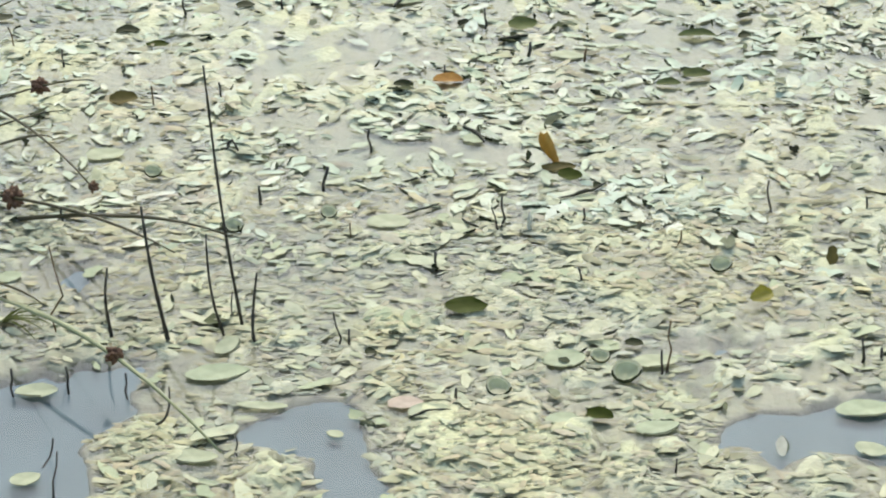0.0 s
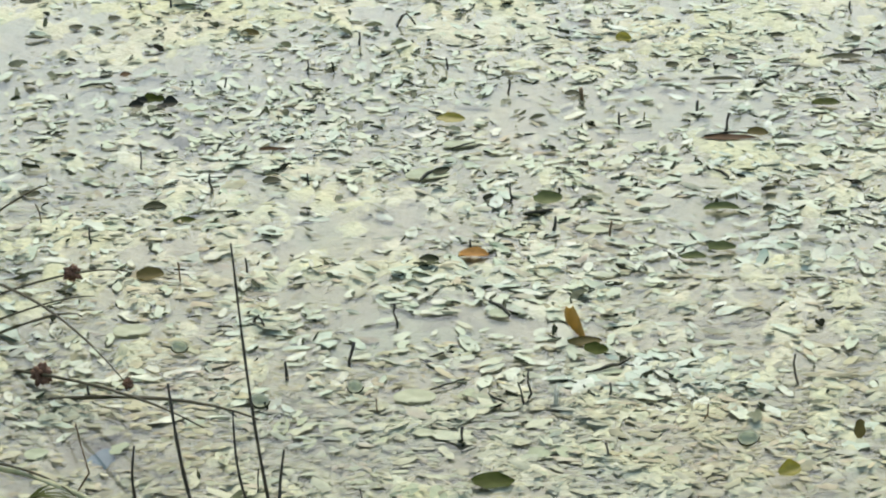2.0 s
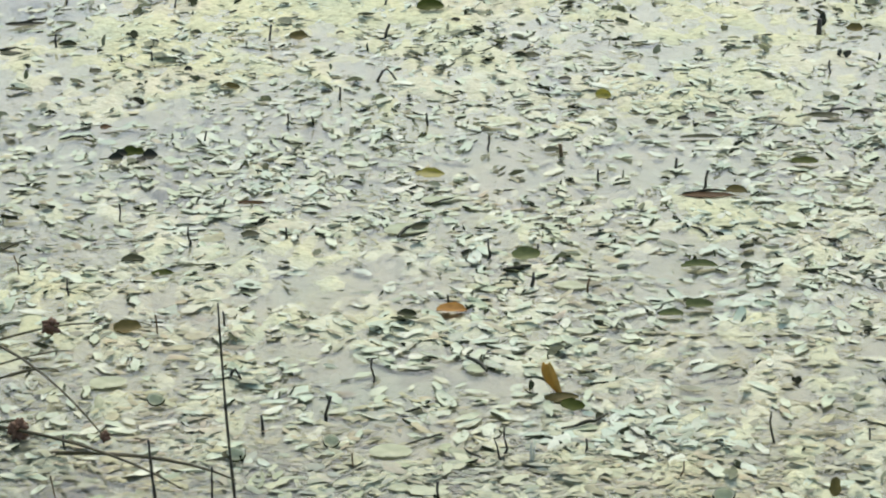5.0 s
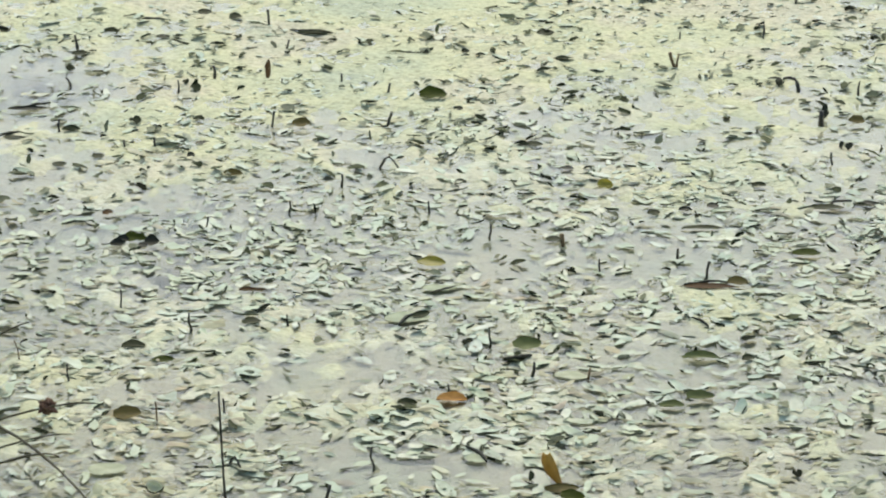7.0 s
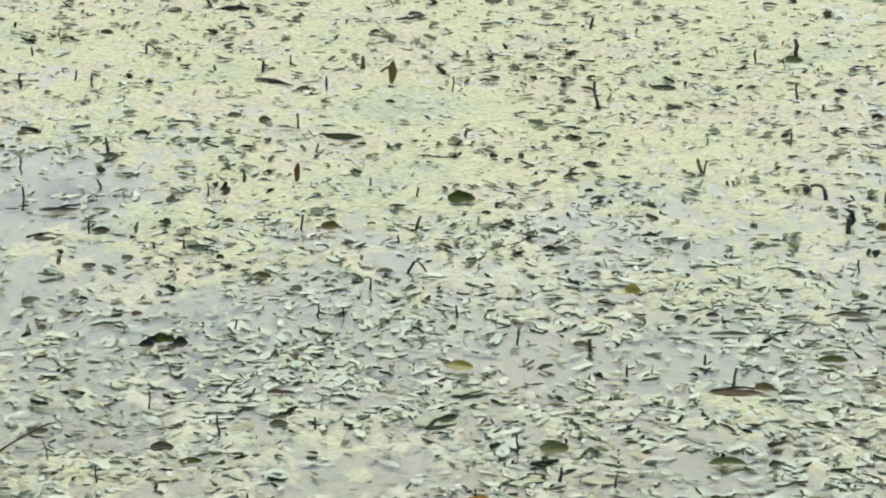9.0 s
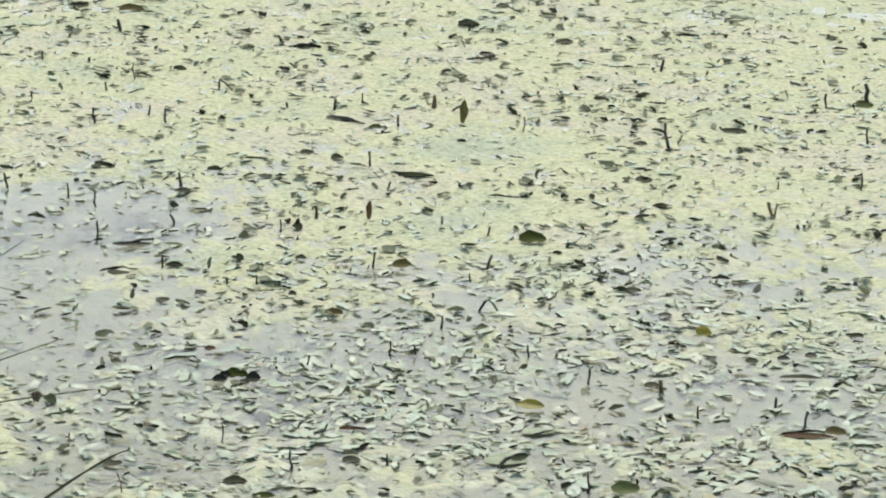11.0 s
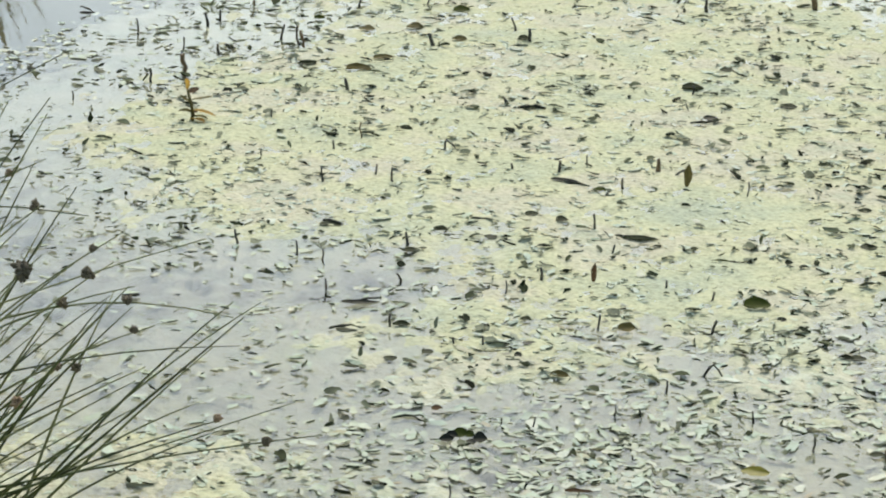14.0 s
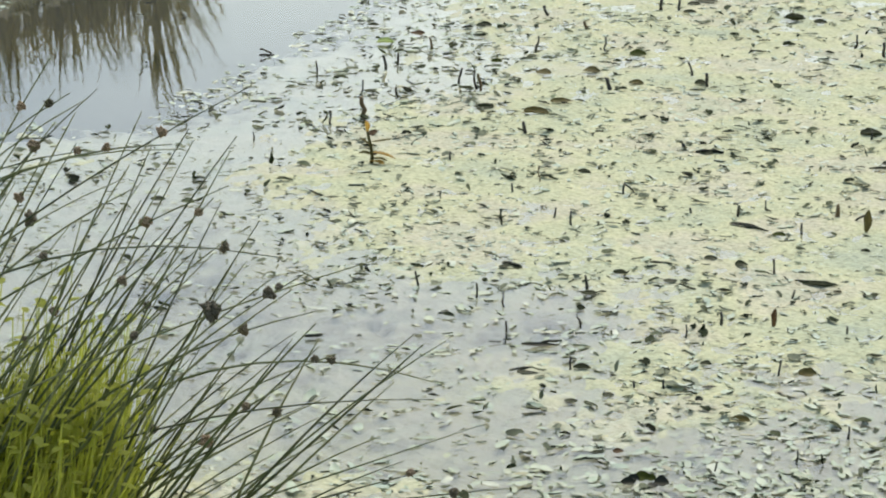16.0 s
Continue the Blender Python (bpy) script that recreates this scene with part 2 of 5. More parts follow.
def mesh_of(name, verts, faces, material, smooth=True):
    me = bpy.data.meshes.new(name)
    me.from_pydata([tuple(v) for v in verts], [], [tuple(f) for f in faces])
    me.materials.append(material)
    if smooth:
        me.polygons.foreach_set("use_smooth", [True] * len(me.polygons))
    me.update()
    return me


def tube(points, radii, sides=6):
    """Verts and faces of a tapered round stem along points, closed at both ends."""
    verts, faces = [], []
    for i, p in enumerate(points):
        a, b = points[max(i - 1, 0)], points[min(i + 1, len(points) - 1)]
        way = (Vector(b) - Vector(a)).normalized()
        side = way.orthogonal().normalized()
        up = way.cross(side)
        for k in range(sides):
            w = 2 * math.pi * k / sides
            verts.append(Vector(p) + radii[i] * (math.cos(w) * side + math.sin(w) * up))
    for i in range(len(points) - 1):
        for k in range(sides):
            j = (k + 1) % sides
            faces.append((i * sides + k, i * sides + j, (i + 1) * sides + j, (i + 1) * sides + k))
    faces.append(tuple(reversed(range(sides))))
    faces.append(tuple(range((len(points) - 1) * sides, len(points) * sides)))
    return verts, faces


LEAF_U = (0.0, 0.12, 0.35, 0.62, 0.85, 1.0)


LEAF_S = (-1, -0.8, -0.45, 0, 0.45, 0.8, 1)


def leaf_shape(length, width, cup, bend, twist=0.0, fold=0.0):
    """One blade: pointed at both ends, cupped across, bent along, with a fold at the midrib."""
    verts, faces, across = [], [], len(LEAF_S)
    for u in LEAF_U:
        half = width / 2 * math.sin(math.pi * min(1, 0.05 + 0.93 * u)) ** 0.62
        z = bend * length * (u - 0.5) ** 2 * 4
        for s in LEAF_S:
            lift = cup * half * s * s + fold * half * abs(s) + twist * half * s * (u - 0.4)
            verts.append(((u - 0.5) * length, s * half, z + lift))
    for i in range(len(LEAF_U) - 1):
        for k in range(across - 1):
            faces.append((i * across + k, (i + 1) * across + k, (i + 1) * across + k + 1, i * across + k + 1))
    return verts, faces


def small_leaf(length, width, cup, bend, twist):
    """A cheap blade for the carpet: five stations, three across."""
    verts, faces = [], []
    for u in (0.0, 0.2, 0.5, 0.8, 1.0):
        half = width / 2 * math.sin(math.pi * min(1, 0.06 + 0.9 * u)) ** 0.6
        for s in (-1, 0, 1):
            verts.append(((u - 0.5) * length, s * half, bend * length * (2 * u - 1) ** 2 + cup * half * abs(s) + twist * half * s * (u - 0.4)))
    for i in range(4):
        for k in range(2):
            faces.append((i * 3 + k, i * 3 + k + 3, i * 3 + k + 4, i * 3 + k + 1))
    return np.array(verts), np.array(faces)


def ragged(shape, rng, amount):
    """The same blade with a torn, uneven outline."""
    v, f = shape
    edge = np.abs(v[:, 1]) > 1e-6
    v = v.copy()
    v[edge, 1] *= 1 + rng.uniform(-2.5, 1.5, edge.sum()) * amount
    v[:, 0] += rng.uniform(-1, 1, len(v)) * amount * 0.5
    v[:, 2] += rng.uniform(-1, 1, len(v)) * amount * 0.25
    return v, f


def turned(tilts, turns):
    """Rotation matrices for many blades: tilts about x and y, then a turn about z."""
    ca, sa, cb, sb, cc, sc = (f(w) for w in (tilts[:, 0], tilts[:, 1], turns) for f in (np.cos, np.sin))
    return np.stack([cb * cc, sa * sb * cc - ca * sc, ca * sb * cc + sa * sc, cb * sc, sa * sb * sc + ca * cc, ca * sb * sc - sa * cc, -sb, sa * cb, ca * cb], 1).reshape(-1, 3, 3)


def scatter(name, shapes, places, sizes, turns, tilts, heights, picks, material):
    """One mesh out of many small blades."""
    spin, at = turned(tilts, turns), np.column_stack([places, heights])
    verts, faces, count = [], [], 0
    for p, (v, f) in enumerate(shapes):
        who = np.flatnonzero(picks == p)
        made = np.einsum("nij,vj->nvi", spin[who], v) * sizes[who, None, None] + at[who, None]
        verts.append(made.reshape(-1, 3))
        faces.append((f[None] + count + len(v) * np.arange(len(who))[:, None, None]).reshape(-1, f.shape[1]))
        count += made.shape[0] * made.shape[1]
    return mesh_of(name, np.concatenate(verts).tolist(), np.concatenate(faces).tolist(), material)


# ---- where the algae lies at the surface and where the water is open ----
PATCHES = []


def patch(x, y, rx, ry, amount):
    PATCHES.append((x, y, rx, ry, amount))


patch(0.37, 4.49, 0.33, 0.18, 1.0)
patch(-0.08, 4.17, 0.25, 0.12, 1.0)
patch(0.19, 3.79, 0.27, 0.16, 1.0)
patch(-0.47, 3.79, 0.10, 0.14, 0.8)
patch(0.67, 4.09, 0.11, 0.12, 0.7)
patch(-0.00, 3.86, 0.16, 0.11, 0.8)
patch(-0.34, 4.21, 0.15, 0.12, 0.6)
patch(-0.71, 5.13, 0.17, 0.10, 1.0)
patch(-0.03, 5.19, 0.10, 0.12, 0.5)
patch(-0.23, 3.80, 0.09, 0.05, -4.0)
patch(-0.12, 3.67, 0.04, 0.08, -5.0)
patch(-0.65, 3.93, 0.14, 0.10, -4.0)
patch(-0.45, 4.09, 0.09, 0.06, -0.5)
patch(-0.61, 3.70, 0.09, 0.10, -5.0)
patch(0.59, 3.82, 0.10, 0.06, -4.0)
patch(0.68, 3.83, 0.07, 0.07, -4.0)
patch(-0.14, 4.95, 0.14, 0.09, -0.75)
patch(0.02, 4.92, 0.10, 0.07, -0.75)
patch(0.44, 4.19, 0.12, 0.07, -0.4)
patch(-0.59, 4.47, 0.16, 0.09, -0.28)
patch(-0.26, 5.40, 0.24, 0.19, -0.3)
patch(0.55, 5.40, 0.30, 0.22, -0.4)
patch(-0.63, 8.90, 1.15, 1.00, 1.0)
patch(0.28, 8.32, 0.57, 0.74, 1.0)
patch(-0.31, 7.43, 0.22, 0.25, 0.9)
patch(-0.64, 6.94, 0.24, 0.20, 0.6)
patch(-1.02, 7.55, 0.37, 0.34, -0.7)
patch(0.45, 7.23, 0.25, 0.21, -0.6)
patch(0.92, 7.56, 0.27, 0.69, -0.4)
patch(-0.90, 5.44, 0.13, 0.16, 0.9)
patch(-0.47, 6.16, 0.66, 0.47, -0.3)
patch(0.49, 6.22, 0.54, 0.40, -0.4)
patch(-0.64, 6.04, 0.08, 0.11, -0.7)
patch(0.51, 6.64, 0.28, 0.22, 0.5)
patch(-0.87, 6.65, 0.11, 0.14, 0.6)
patch(-1.67, 9.40, 0.80, 0.96, 1.0)
patch(-0.83, 10.27, 0.71, 1.22, 1.0)
patch(-1.88, 8.52, 0.26, 0.52, 0.6)
patch(-3.72, 11.17, 0.73, 1.95, -4.0)
patch(-3.35, 11.82, 0.59, 1.27, -3.5)
patch(-3.14, 13.86, 0.65, 1.50, -3.0)
patch(-2.68, 10.45, 0.45, 0.77, -1.2)
patch(-2.66, 11.85, 0.33, 0.83, -1.2)
patch(-2.56, 8.51, 0.62, 0.99, -0.5)
patch(-2.04, 6.90, 0.46, 0.73, -0.25)
patch(-1.26, 7.41, 0.42, 0.28, -0.5)
patch(-0.69, 7.37, 0.29, 0.33, 0.8)
patch(-1.31, 6.34, 0.42, 0.35, -0.5)
patch(-0.62, 6.49, 0.43, 0.26, -0.5)
patch(-2.05, 11.73, 0.62, 0.80, -0.2)
patch(0.98, 9.34, 0.59, 0.93, 0.5)
patch(-1.13, 14.22, 1.77, 2.08, 1.1)
patch(-0.76, 9.35, 0.20, 0.34, -0.5)
patch(-0.98, 12.15, 0.56, 0.84, 0.5)
patch(-2.66, 11.85, 0.33, 0.83, 0.4)
patch(-2.75, 11.20, 0.28, 1.10, 1.1)
patch(-3.30, 9.30, 0.70, 0.55, 0.9)
patch(-2.00, 7.10, 0.65, 1.00, -0.55)
patch(-1.70, 6.00, 0.50, 0.50, -0.40)
patch(-2.55, 9.40, 0.35, 0.60, -0.5)
patch(-1.35, 7.75, 0.45, 0.45, -0.4)
patch(0.45, 10.66, 0.78, 1.19, 0.9)
patch(-2.17, 9.89, 0.42, 0.78, 0.5)
patch(-2.25, 11.55, 0.32, 0.91, 0.5)
patch(0.70, 9.49, 0.59, 0.70, 0.5)
patch(-1.40, 8.70, 0.29, 0.45, -0.7)
patch(0.65, 7.68, 0.49, 0.35, 0.4)
patch(-0.88, 7.57, 0.32, 0.29, 0.3)
patch(-2.95, 10.90, 0.26, 1.00, 1.0)
patch(-2.80, 12.10, 0.20, 0.80, 0.6)
patch(-2.70, 8.60, 0.50, 0.80, -0.25)
patch(-2.40, 7.60, 0.60, 0.90, -0.3)
patch(-1.75, 6.95, 0.30, 0.45, -0.2)
patch(-1.50, 5.95, 0.45, 0.35, 0.5)


def cover(x, y):
    """Above 0 the algae reaches the surface."""
    total = np.full_like(x, -0.06)
    wx = x + 0.1 * fbm(x, y, 0.3, 3, 40)
    wy = y + 0.16 * fbm(x, y, 0.4, 3, 50)
    for px, py, rx, ry, amount in PATCHES:
        total += amount * np.exp(-((wx - px) / rx) ** 2 - ((wy - py) / ry) ** 2)
    return total


# ---- ground, bed and water ----
def shore(x):
    """The near shoreline: uneven, with small bays."""
    return 2.25 + 0.5 * fbm(x, x * 0 + 3.0, 1.6, 3, 5)


def build_ground():
    xs = np.concatenate([np.linspace(-600, -24, 12), np.linspace(-20, -8.2, 18), np.linspace(-8, 8, 81), np.linspace(8.2, 20, 18), np.linspace(24, 600, 12)])
    ys = np.concatenate([np.linspace(-600, -6, 12), np.linspace(-4, 1.4, 11), np.linspace(1.5, 6.2, 48), np.linspace(6.5, 24, 36), np.linspace(28, 900, 14)])
    gx, gy = np.meshgrid(xs, ys)
    edge = np.minimum(gy - shore(gx), 17.2 + 0.8 * fbm(gx, gy, 3.0, 2, 8) - gy)
    edge = np.minimum(edge, np.minimum(gx + 15, 14 - gx))
    z = np.clip(-edge * 0.8, -0.5, 0.62) + 0.05 * fbm(gx, gy, 1.5, 3, 9)
    z = np.where(gy < 6.0, np.maximum(z, np.where(gy < 4.8, -0.013, -0.05)), z)
    w = len(xs)
    faces = [(r * w + c, r * w + c + 1, (r + 1) * w + c + 1, (r + 1) * w + c) for r in range(len(ys) - 1) for c in range(w - 1)]
    me = mesh_of("ground", np.stack([gx.ravel(), gy.ravel(), z.ravel()], 1).tolist(), faces, GRASS_GROUND)
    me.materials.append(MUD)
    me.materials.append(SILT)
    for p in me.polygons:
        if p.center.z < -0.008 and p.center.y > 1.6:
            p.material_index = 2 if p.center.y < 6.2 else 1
    tagged(new("ground", me), "low turf bank round a shallow muddy pond bed", "ground", kind="structure")


build_ground()
bm = bmesh.new()
bmesh.ops.create_grid(bm, x_segments=60, y_segments=60, size=1)
for v in bm.verts:
    v.co = Vector((v.co.x * 15.5 - 0.5, 9.7 + v.co.y * 8.4, 0.0))
me = bpy.data.meshes.new("water")
bm.to_mesh(me)
bm.free()
me.materials.append(WATER)
tagged(new("water", me), "still grey pond water reflecting an overcast sky", "pond", kind="structure")


def mat_at(gx, gy):
    """Height of the algae, how far water lies over it (0 to 1), and where it sinks away (below 0)."""
    c = cover(gx, gy)
    near = np.clip((5.6 - gy) / 1.2, 0, 1)
    lumps, slow = fbm(gx, gy * 0.7, 0.05, 3, 30), fbm(gx, gy * 0.6, 0.45, 4, 95)
    wet = np.clip(0.45 - 0.75 * (c + 0.85 * slow) - 0.75 * fbm(gx, gy * 0.5, 0.06, 3, 96) + near * (0.3 - 0.6 * lumps), 0, 1)
    z = 0.011 * (0.42 - wet) + np.interp(gy, [5, 8, 10], [0.016, 0.013, 0.007]) * lumps + 0.006 * fbm(gx, gy * 0.6, 0.16, 3, 20)
    z = np.clip(z, -0.009, 0.007) + 0.02 * np.minimum(np.maximum(c, -1.2) + 0.25, 0)
    z = np.maximum(z, np.where(gy < 5.1, -0.009, -0.03))
    dive = c + 0.5 * fbm(gx, gy * 0.6, 0.28, 4, 90) + 0.7 * fbm(gx, gy * 0.6, 0.06, 3, 91) + np.where(gy < 4.5, 0.55, 1.35)
    return z + 0.05 * np.clip(dive * 2.5, -1, 0), wet, dive


def build_algae():
    az = np.radians(np.concatenate([np.linspace(-80, -25.3, 90), np.linspace(-25, 14, 500), np.linspace(14.3, 78, 100)]))
    rad = np.concatenate([np.linspace(2.3, 3.28, 40), 3.3 * (14.6 / 3.3) ** np.linspace(0, 1, 640)])
    ga, gr = np.meshgrid(az, rad)
    gx, gy = gr * np.sin(ga), gr * np.cos(ga)
    z, wet, dive = mat_at(gx, gy)
    w = len(az)
    idx = np.arange(len(rad) * w).reshape(len(rad), w)
    faces = np.stack([idx[:-1, :-1], idx[:-1, 1:], idx[1:, 1:], idx[1:, :-1]], -1).reshape(-1, 4)
    whole = (dive > np.where(gy < 4.9, -0.5, -0.4))[:-1, :-1].ravel()
    whole &= ((gy > shore(gx) + 0.12 + 0.15 * fbm(gx, gy, 0.2, 2, 97)) & (np.abs(gx) < 12.5))[:-1, :-1].ravel()
    me = mesh_of("algae_mat", np.stack([gx.ravel(), gy.ravel(), z.ravel()], 1).tolist(), faces[whole].tolist(), ALGAE)
    me.attributes.new("wet", "FLOAT", "POINT").data.foreach_set("value", wet.ravel().astype(np.float32))
    sunk = np.where(gy < 5, (0.5 - dive) / 0.7, (0.62 - dive) / 1.0)
    me.attributes.new("deep", "FLOAT", "POINT").data.foreach_set("value", np.clip(sunk, 0, 1).ravel().astype(np.float32))
    tagged(new("algae_mat", me), "cream and yellow-green algae mat at the water's surface", "algae", kind="stuff")


build_algae()


# ---- floating pondweed ----
SINGLES = []


def free_of_singles(x, y):
    """False where a single leaf lies on top, so that nothing covers it."""
    clear = np.ones(len(x), bool)
    for px, py, reach, depth in SINGLES:
        clear &= ((x - px) / reach) ** 2 + ((y - py) / depth) ** 2 > 1
    return clear


WEED = [(w, c, b, t) for w, c, b, t in 2 * ((0.42, 0.08, 0.02, 0.15), (0.52, 0.05, 0.03, -0.2), (0.33, 0.2, 0.015, 0.3), (0.5, -0.08, -0.02, 0.2), (0.6, 0.08, 0.02, -0.2), (0.44, 0.3, 0.03, 0.1))]


def rim_shade(width, near_side, begin, end, thick):
    """The shade under one edge of a blade of length 1, drawn as a dark strip curled down to the water."""
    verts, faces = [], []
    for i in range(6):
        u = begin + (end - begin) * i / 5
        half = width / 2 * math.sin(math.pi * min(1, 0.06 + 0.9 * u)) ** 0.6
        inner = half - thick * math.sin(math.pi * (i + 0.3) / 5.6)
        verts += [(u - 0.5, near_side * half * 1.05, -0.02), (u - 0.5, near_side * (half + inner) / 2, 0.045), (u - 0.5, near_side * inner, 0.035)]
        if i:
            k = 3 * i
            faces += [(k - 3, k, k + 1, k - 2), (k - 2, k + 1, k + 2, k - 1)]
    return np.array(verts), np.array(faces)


def build_pondweed():
    rng = np.random.RandomState(11)
    shapes = [ragged(small_leaf(1, w, c, b, t), rng, 0.17) for w, c, b, t in WEED]
    n = 105000
    az, r2 = np.radians(rng.uniform(-25, 14, n)), rng.uniform(3.3 ** 2, 14.6 ** 2, n)
    r = np.sqrt(r2)
    x, y = r * np.sin(az), r * np.cos(az)
    side, far = np.radians(np.concatenate([rng.uniform(-75, -25, 15000), rng.uniform(14, 72, 17000)])), np.sqrt(rng.uniform(6, 13.5 ** 2, 32000))
    x, y, r, n = np.concatenate([x, far * np.sin(side)]), np.concatenate([y, far * np.cos(side)]), np.concatenate([r, far]), n + 32000
    c = cover(x, y)
    band = np.exp(-((y - 5.7) / 1.4) ** 2)
    open_edge = (y > 9) & (c < -1) & (c > -2.3)
    chance = (0.2 + 0.6 * band) * np.interp(y, [4.3, 5.1], [0.38, 1.0]) * np.where(open_edge, 1.5, np.clip((c + np.where(y > 5, 1.75, 1.0)) / 1.0, 0.02, 1)) * np.clip(0.85 + 1.1 * fbm(x, y, 0.4, 3, 60), 0.15, 1.5) * (c > -2.0) * np.clip((x + 0.1 * (y - 6) + np.interp(y, [6.8, 8.2], [1.85, 2.55])) / np.interp(y, [6.8, 8.2], [1.25, 0.85]), np.where(open_edge, 0.9, np.interp(y, [6.3, 7], [0.2, 0.4])), 1)
    keep = (rng.rand(n) < chance) & free_of_singles(x, y) & (y > shore(x) + 0.15)
    x, y, c, r, open_edge = x[keep], y[keep], c[keep], r[keep], open_edge[keep]
    k = len(x)
    size = rng.lognormal(0, 0.38, k).clip(0.4, 2.1) * np.interp(y, [3.5, 6, 8, 11], [0.04, 0.032, 0.029, 0.034]) * np.where(open_edge, 1.1, 1.0)
    turn, pick = rng.uniform(0, 2 * math.pi, k), rng.randint(0, 12, k)
    tilt = np.stack([rng.normal(0, 0.2, k), rng.normal(0, 0.16, k)], 1)
    flat = rng.rand(k) < 0.9
    tilt[flat] *= 0.22
    tilt[open_edge] *= 0.1
    height = rng.uniform(-0.002, 0.0035, k) + np.maximum(mat_at(x, y)[0], 0)
    weed = new("pondweed")
    tagged(weed, "pale green floating pondweed leaves crowding the pond surface", "pondweed")
    near = np.argsort(y + 0.4 * np.abs(x) + 9.0 * ((np.abs(x) > 1) | (y < 3.5)))[:290]
    rest = np.setdiff1d(np.arange(k), near)
    me = scatter("leaf_carpet", shapes, np.stack([x, y], 1)[rest], size[rest], turn[rest], tilt[rest], height[rest], pick[rest], CARPET)
    carpet = tagged(new("leaf_carpet", me), kind="stuff")
    carpet.parent = weed
    # Shade under each leaf's near edge, built as dark strips.
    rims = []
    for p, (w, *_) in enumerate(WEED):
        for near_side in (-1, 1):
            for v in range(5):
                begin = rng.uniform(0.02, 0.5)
                rims.append(rim_shade(w, near_side, begin, min(1.0, begin + rng.uniform(0.3, 0.9)), rng.uniform(0.06, 0.19)))
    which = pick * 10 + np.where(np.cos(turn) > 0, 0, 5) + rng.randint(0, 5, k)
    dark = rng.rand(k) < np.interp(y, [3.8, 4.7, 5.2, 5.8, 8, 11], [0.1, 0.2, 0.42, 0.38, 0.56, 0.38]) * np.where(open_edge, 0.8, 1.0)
    me = scatter("leaf_rims", rims, np.stack([x, y], 1)[dark], size[dark], turn[dark], tilt[dark], height[dark] + 0.001, which[dark], EDGE_SHADE)
    edges = tagged(new("leaf_rims", me), "dark strips standing in for shade under leaf edges", kind="stuff")
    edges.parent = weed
    pieces = [mesh_of("leaf", v.tolist(), f.tolist(), PIECE) for v, f in shapes]
    for i in near:
        leaf = new("leaf", pieces[pick[i]])
        leaf.parent = weed
        leaf.matrix_basis = Matrix.LocRotScale((x[i], y[i], height[i]), Euler((tilt[i][0], tilt[i][1], turn[i])), (size[i],) * 3)


def build_litter():
    """Dead scraps, black to grey-green, that lie between the leaves; a few stand up."""
    rng = np.random.RandomState(12)
    shapes = [ragged(small_leaf(1, w, c, b, t), rng, 0.2) for w, c, b, t in 2 * ((0.3, 0.3, 0.03, 0.3), (0.42, 0.35, 0.02, -0.3), (0.2, 0.3, 0.06, 0.4), (0.6, 0.3, 0.03, 0.0), (0.5, 0.45, -0.03, 0.2))]
    n = 42000
    az, r = np.radians(rng.uniform(-25, 14, n)), np.sqrt(rng.uniform(3.3 ** 2, 14.6 ** 2, n))
    x, y = r * np.sin(az), r * np.cos(az)
    c = cover(x, y)
    keep = rng.rand(n) < np.clip((c + np.interp(y, [6, 7], [1.0, 1.45])) / 0.9, 0.04, 1) * np.interp(y, [3.6, 4.4, 5.4, 7, 9, 13], [0.02, 0.06, 0.29, 0.46, 0.32, 0.2]) * np.clip(0.8 + 1.3 * fbm(x, y, 0.5, 4, 70), 0.1, 1.6)
    x, y = x[keep], y[keep]
    k = len(x)
    size = rng.lognormal(0.0, 0.45, k).clip(0.35, 2.0) * np.interp(y, [4, 6, 8, 11], [0.022, 0.022, 0.026, 0.034])
    tilt = np.stack([rng.normal(0, 0.16, k), rng.normal(0, 0.14, k)], 1)
    stand = rng.rand(k) < 0.03
    tilt[stand, 1] += rng.choice((-1, 1), stand.sum()) * rng.uniform(0.9, 1.5, stand.sum())
    size[stand] *= 0.65
    lift = np.where(stand, 0.42 * np.abs(np.sin(tilt[:, 1])), 0.06)
    turn = np.where(stand, rng.normal(0, 0.6, k), rng.uniform(0, 2 * math.pi, k))
    me = scatter("leaf_litter", shapes, np.stack([x, y], 1), size, turn, tilt, 0.003 + lift * size + np.maximum(mat_at(x, y)[0], 0), rng.randint(0, 10, k), LITTER)
    tagged(new("leaf_litter", me), "dark curled scraps of dead leaf on the water", "leaf litter", kind="stuff")


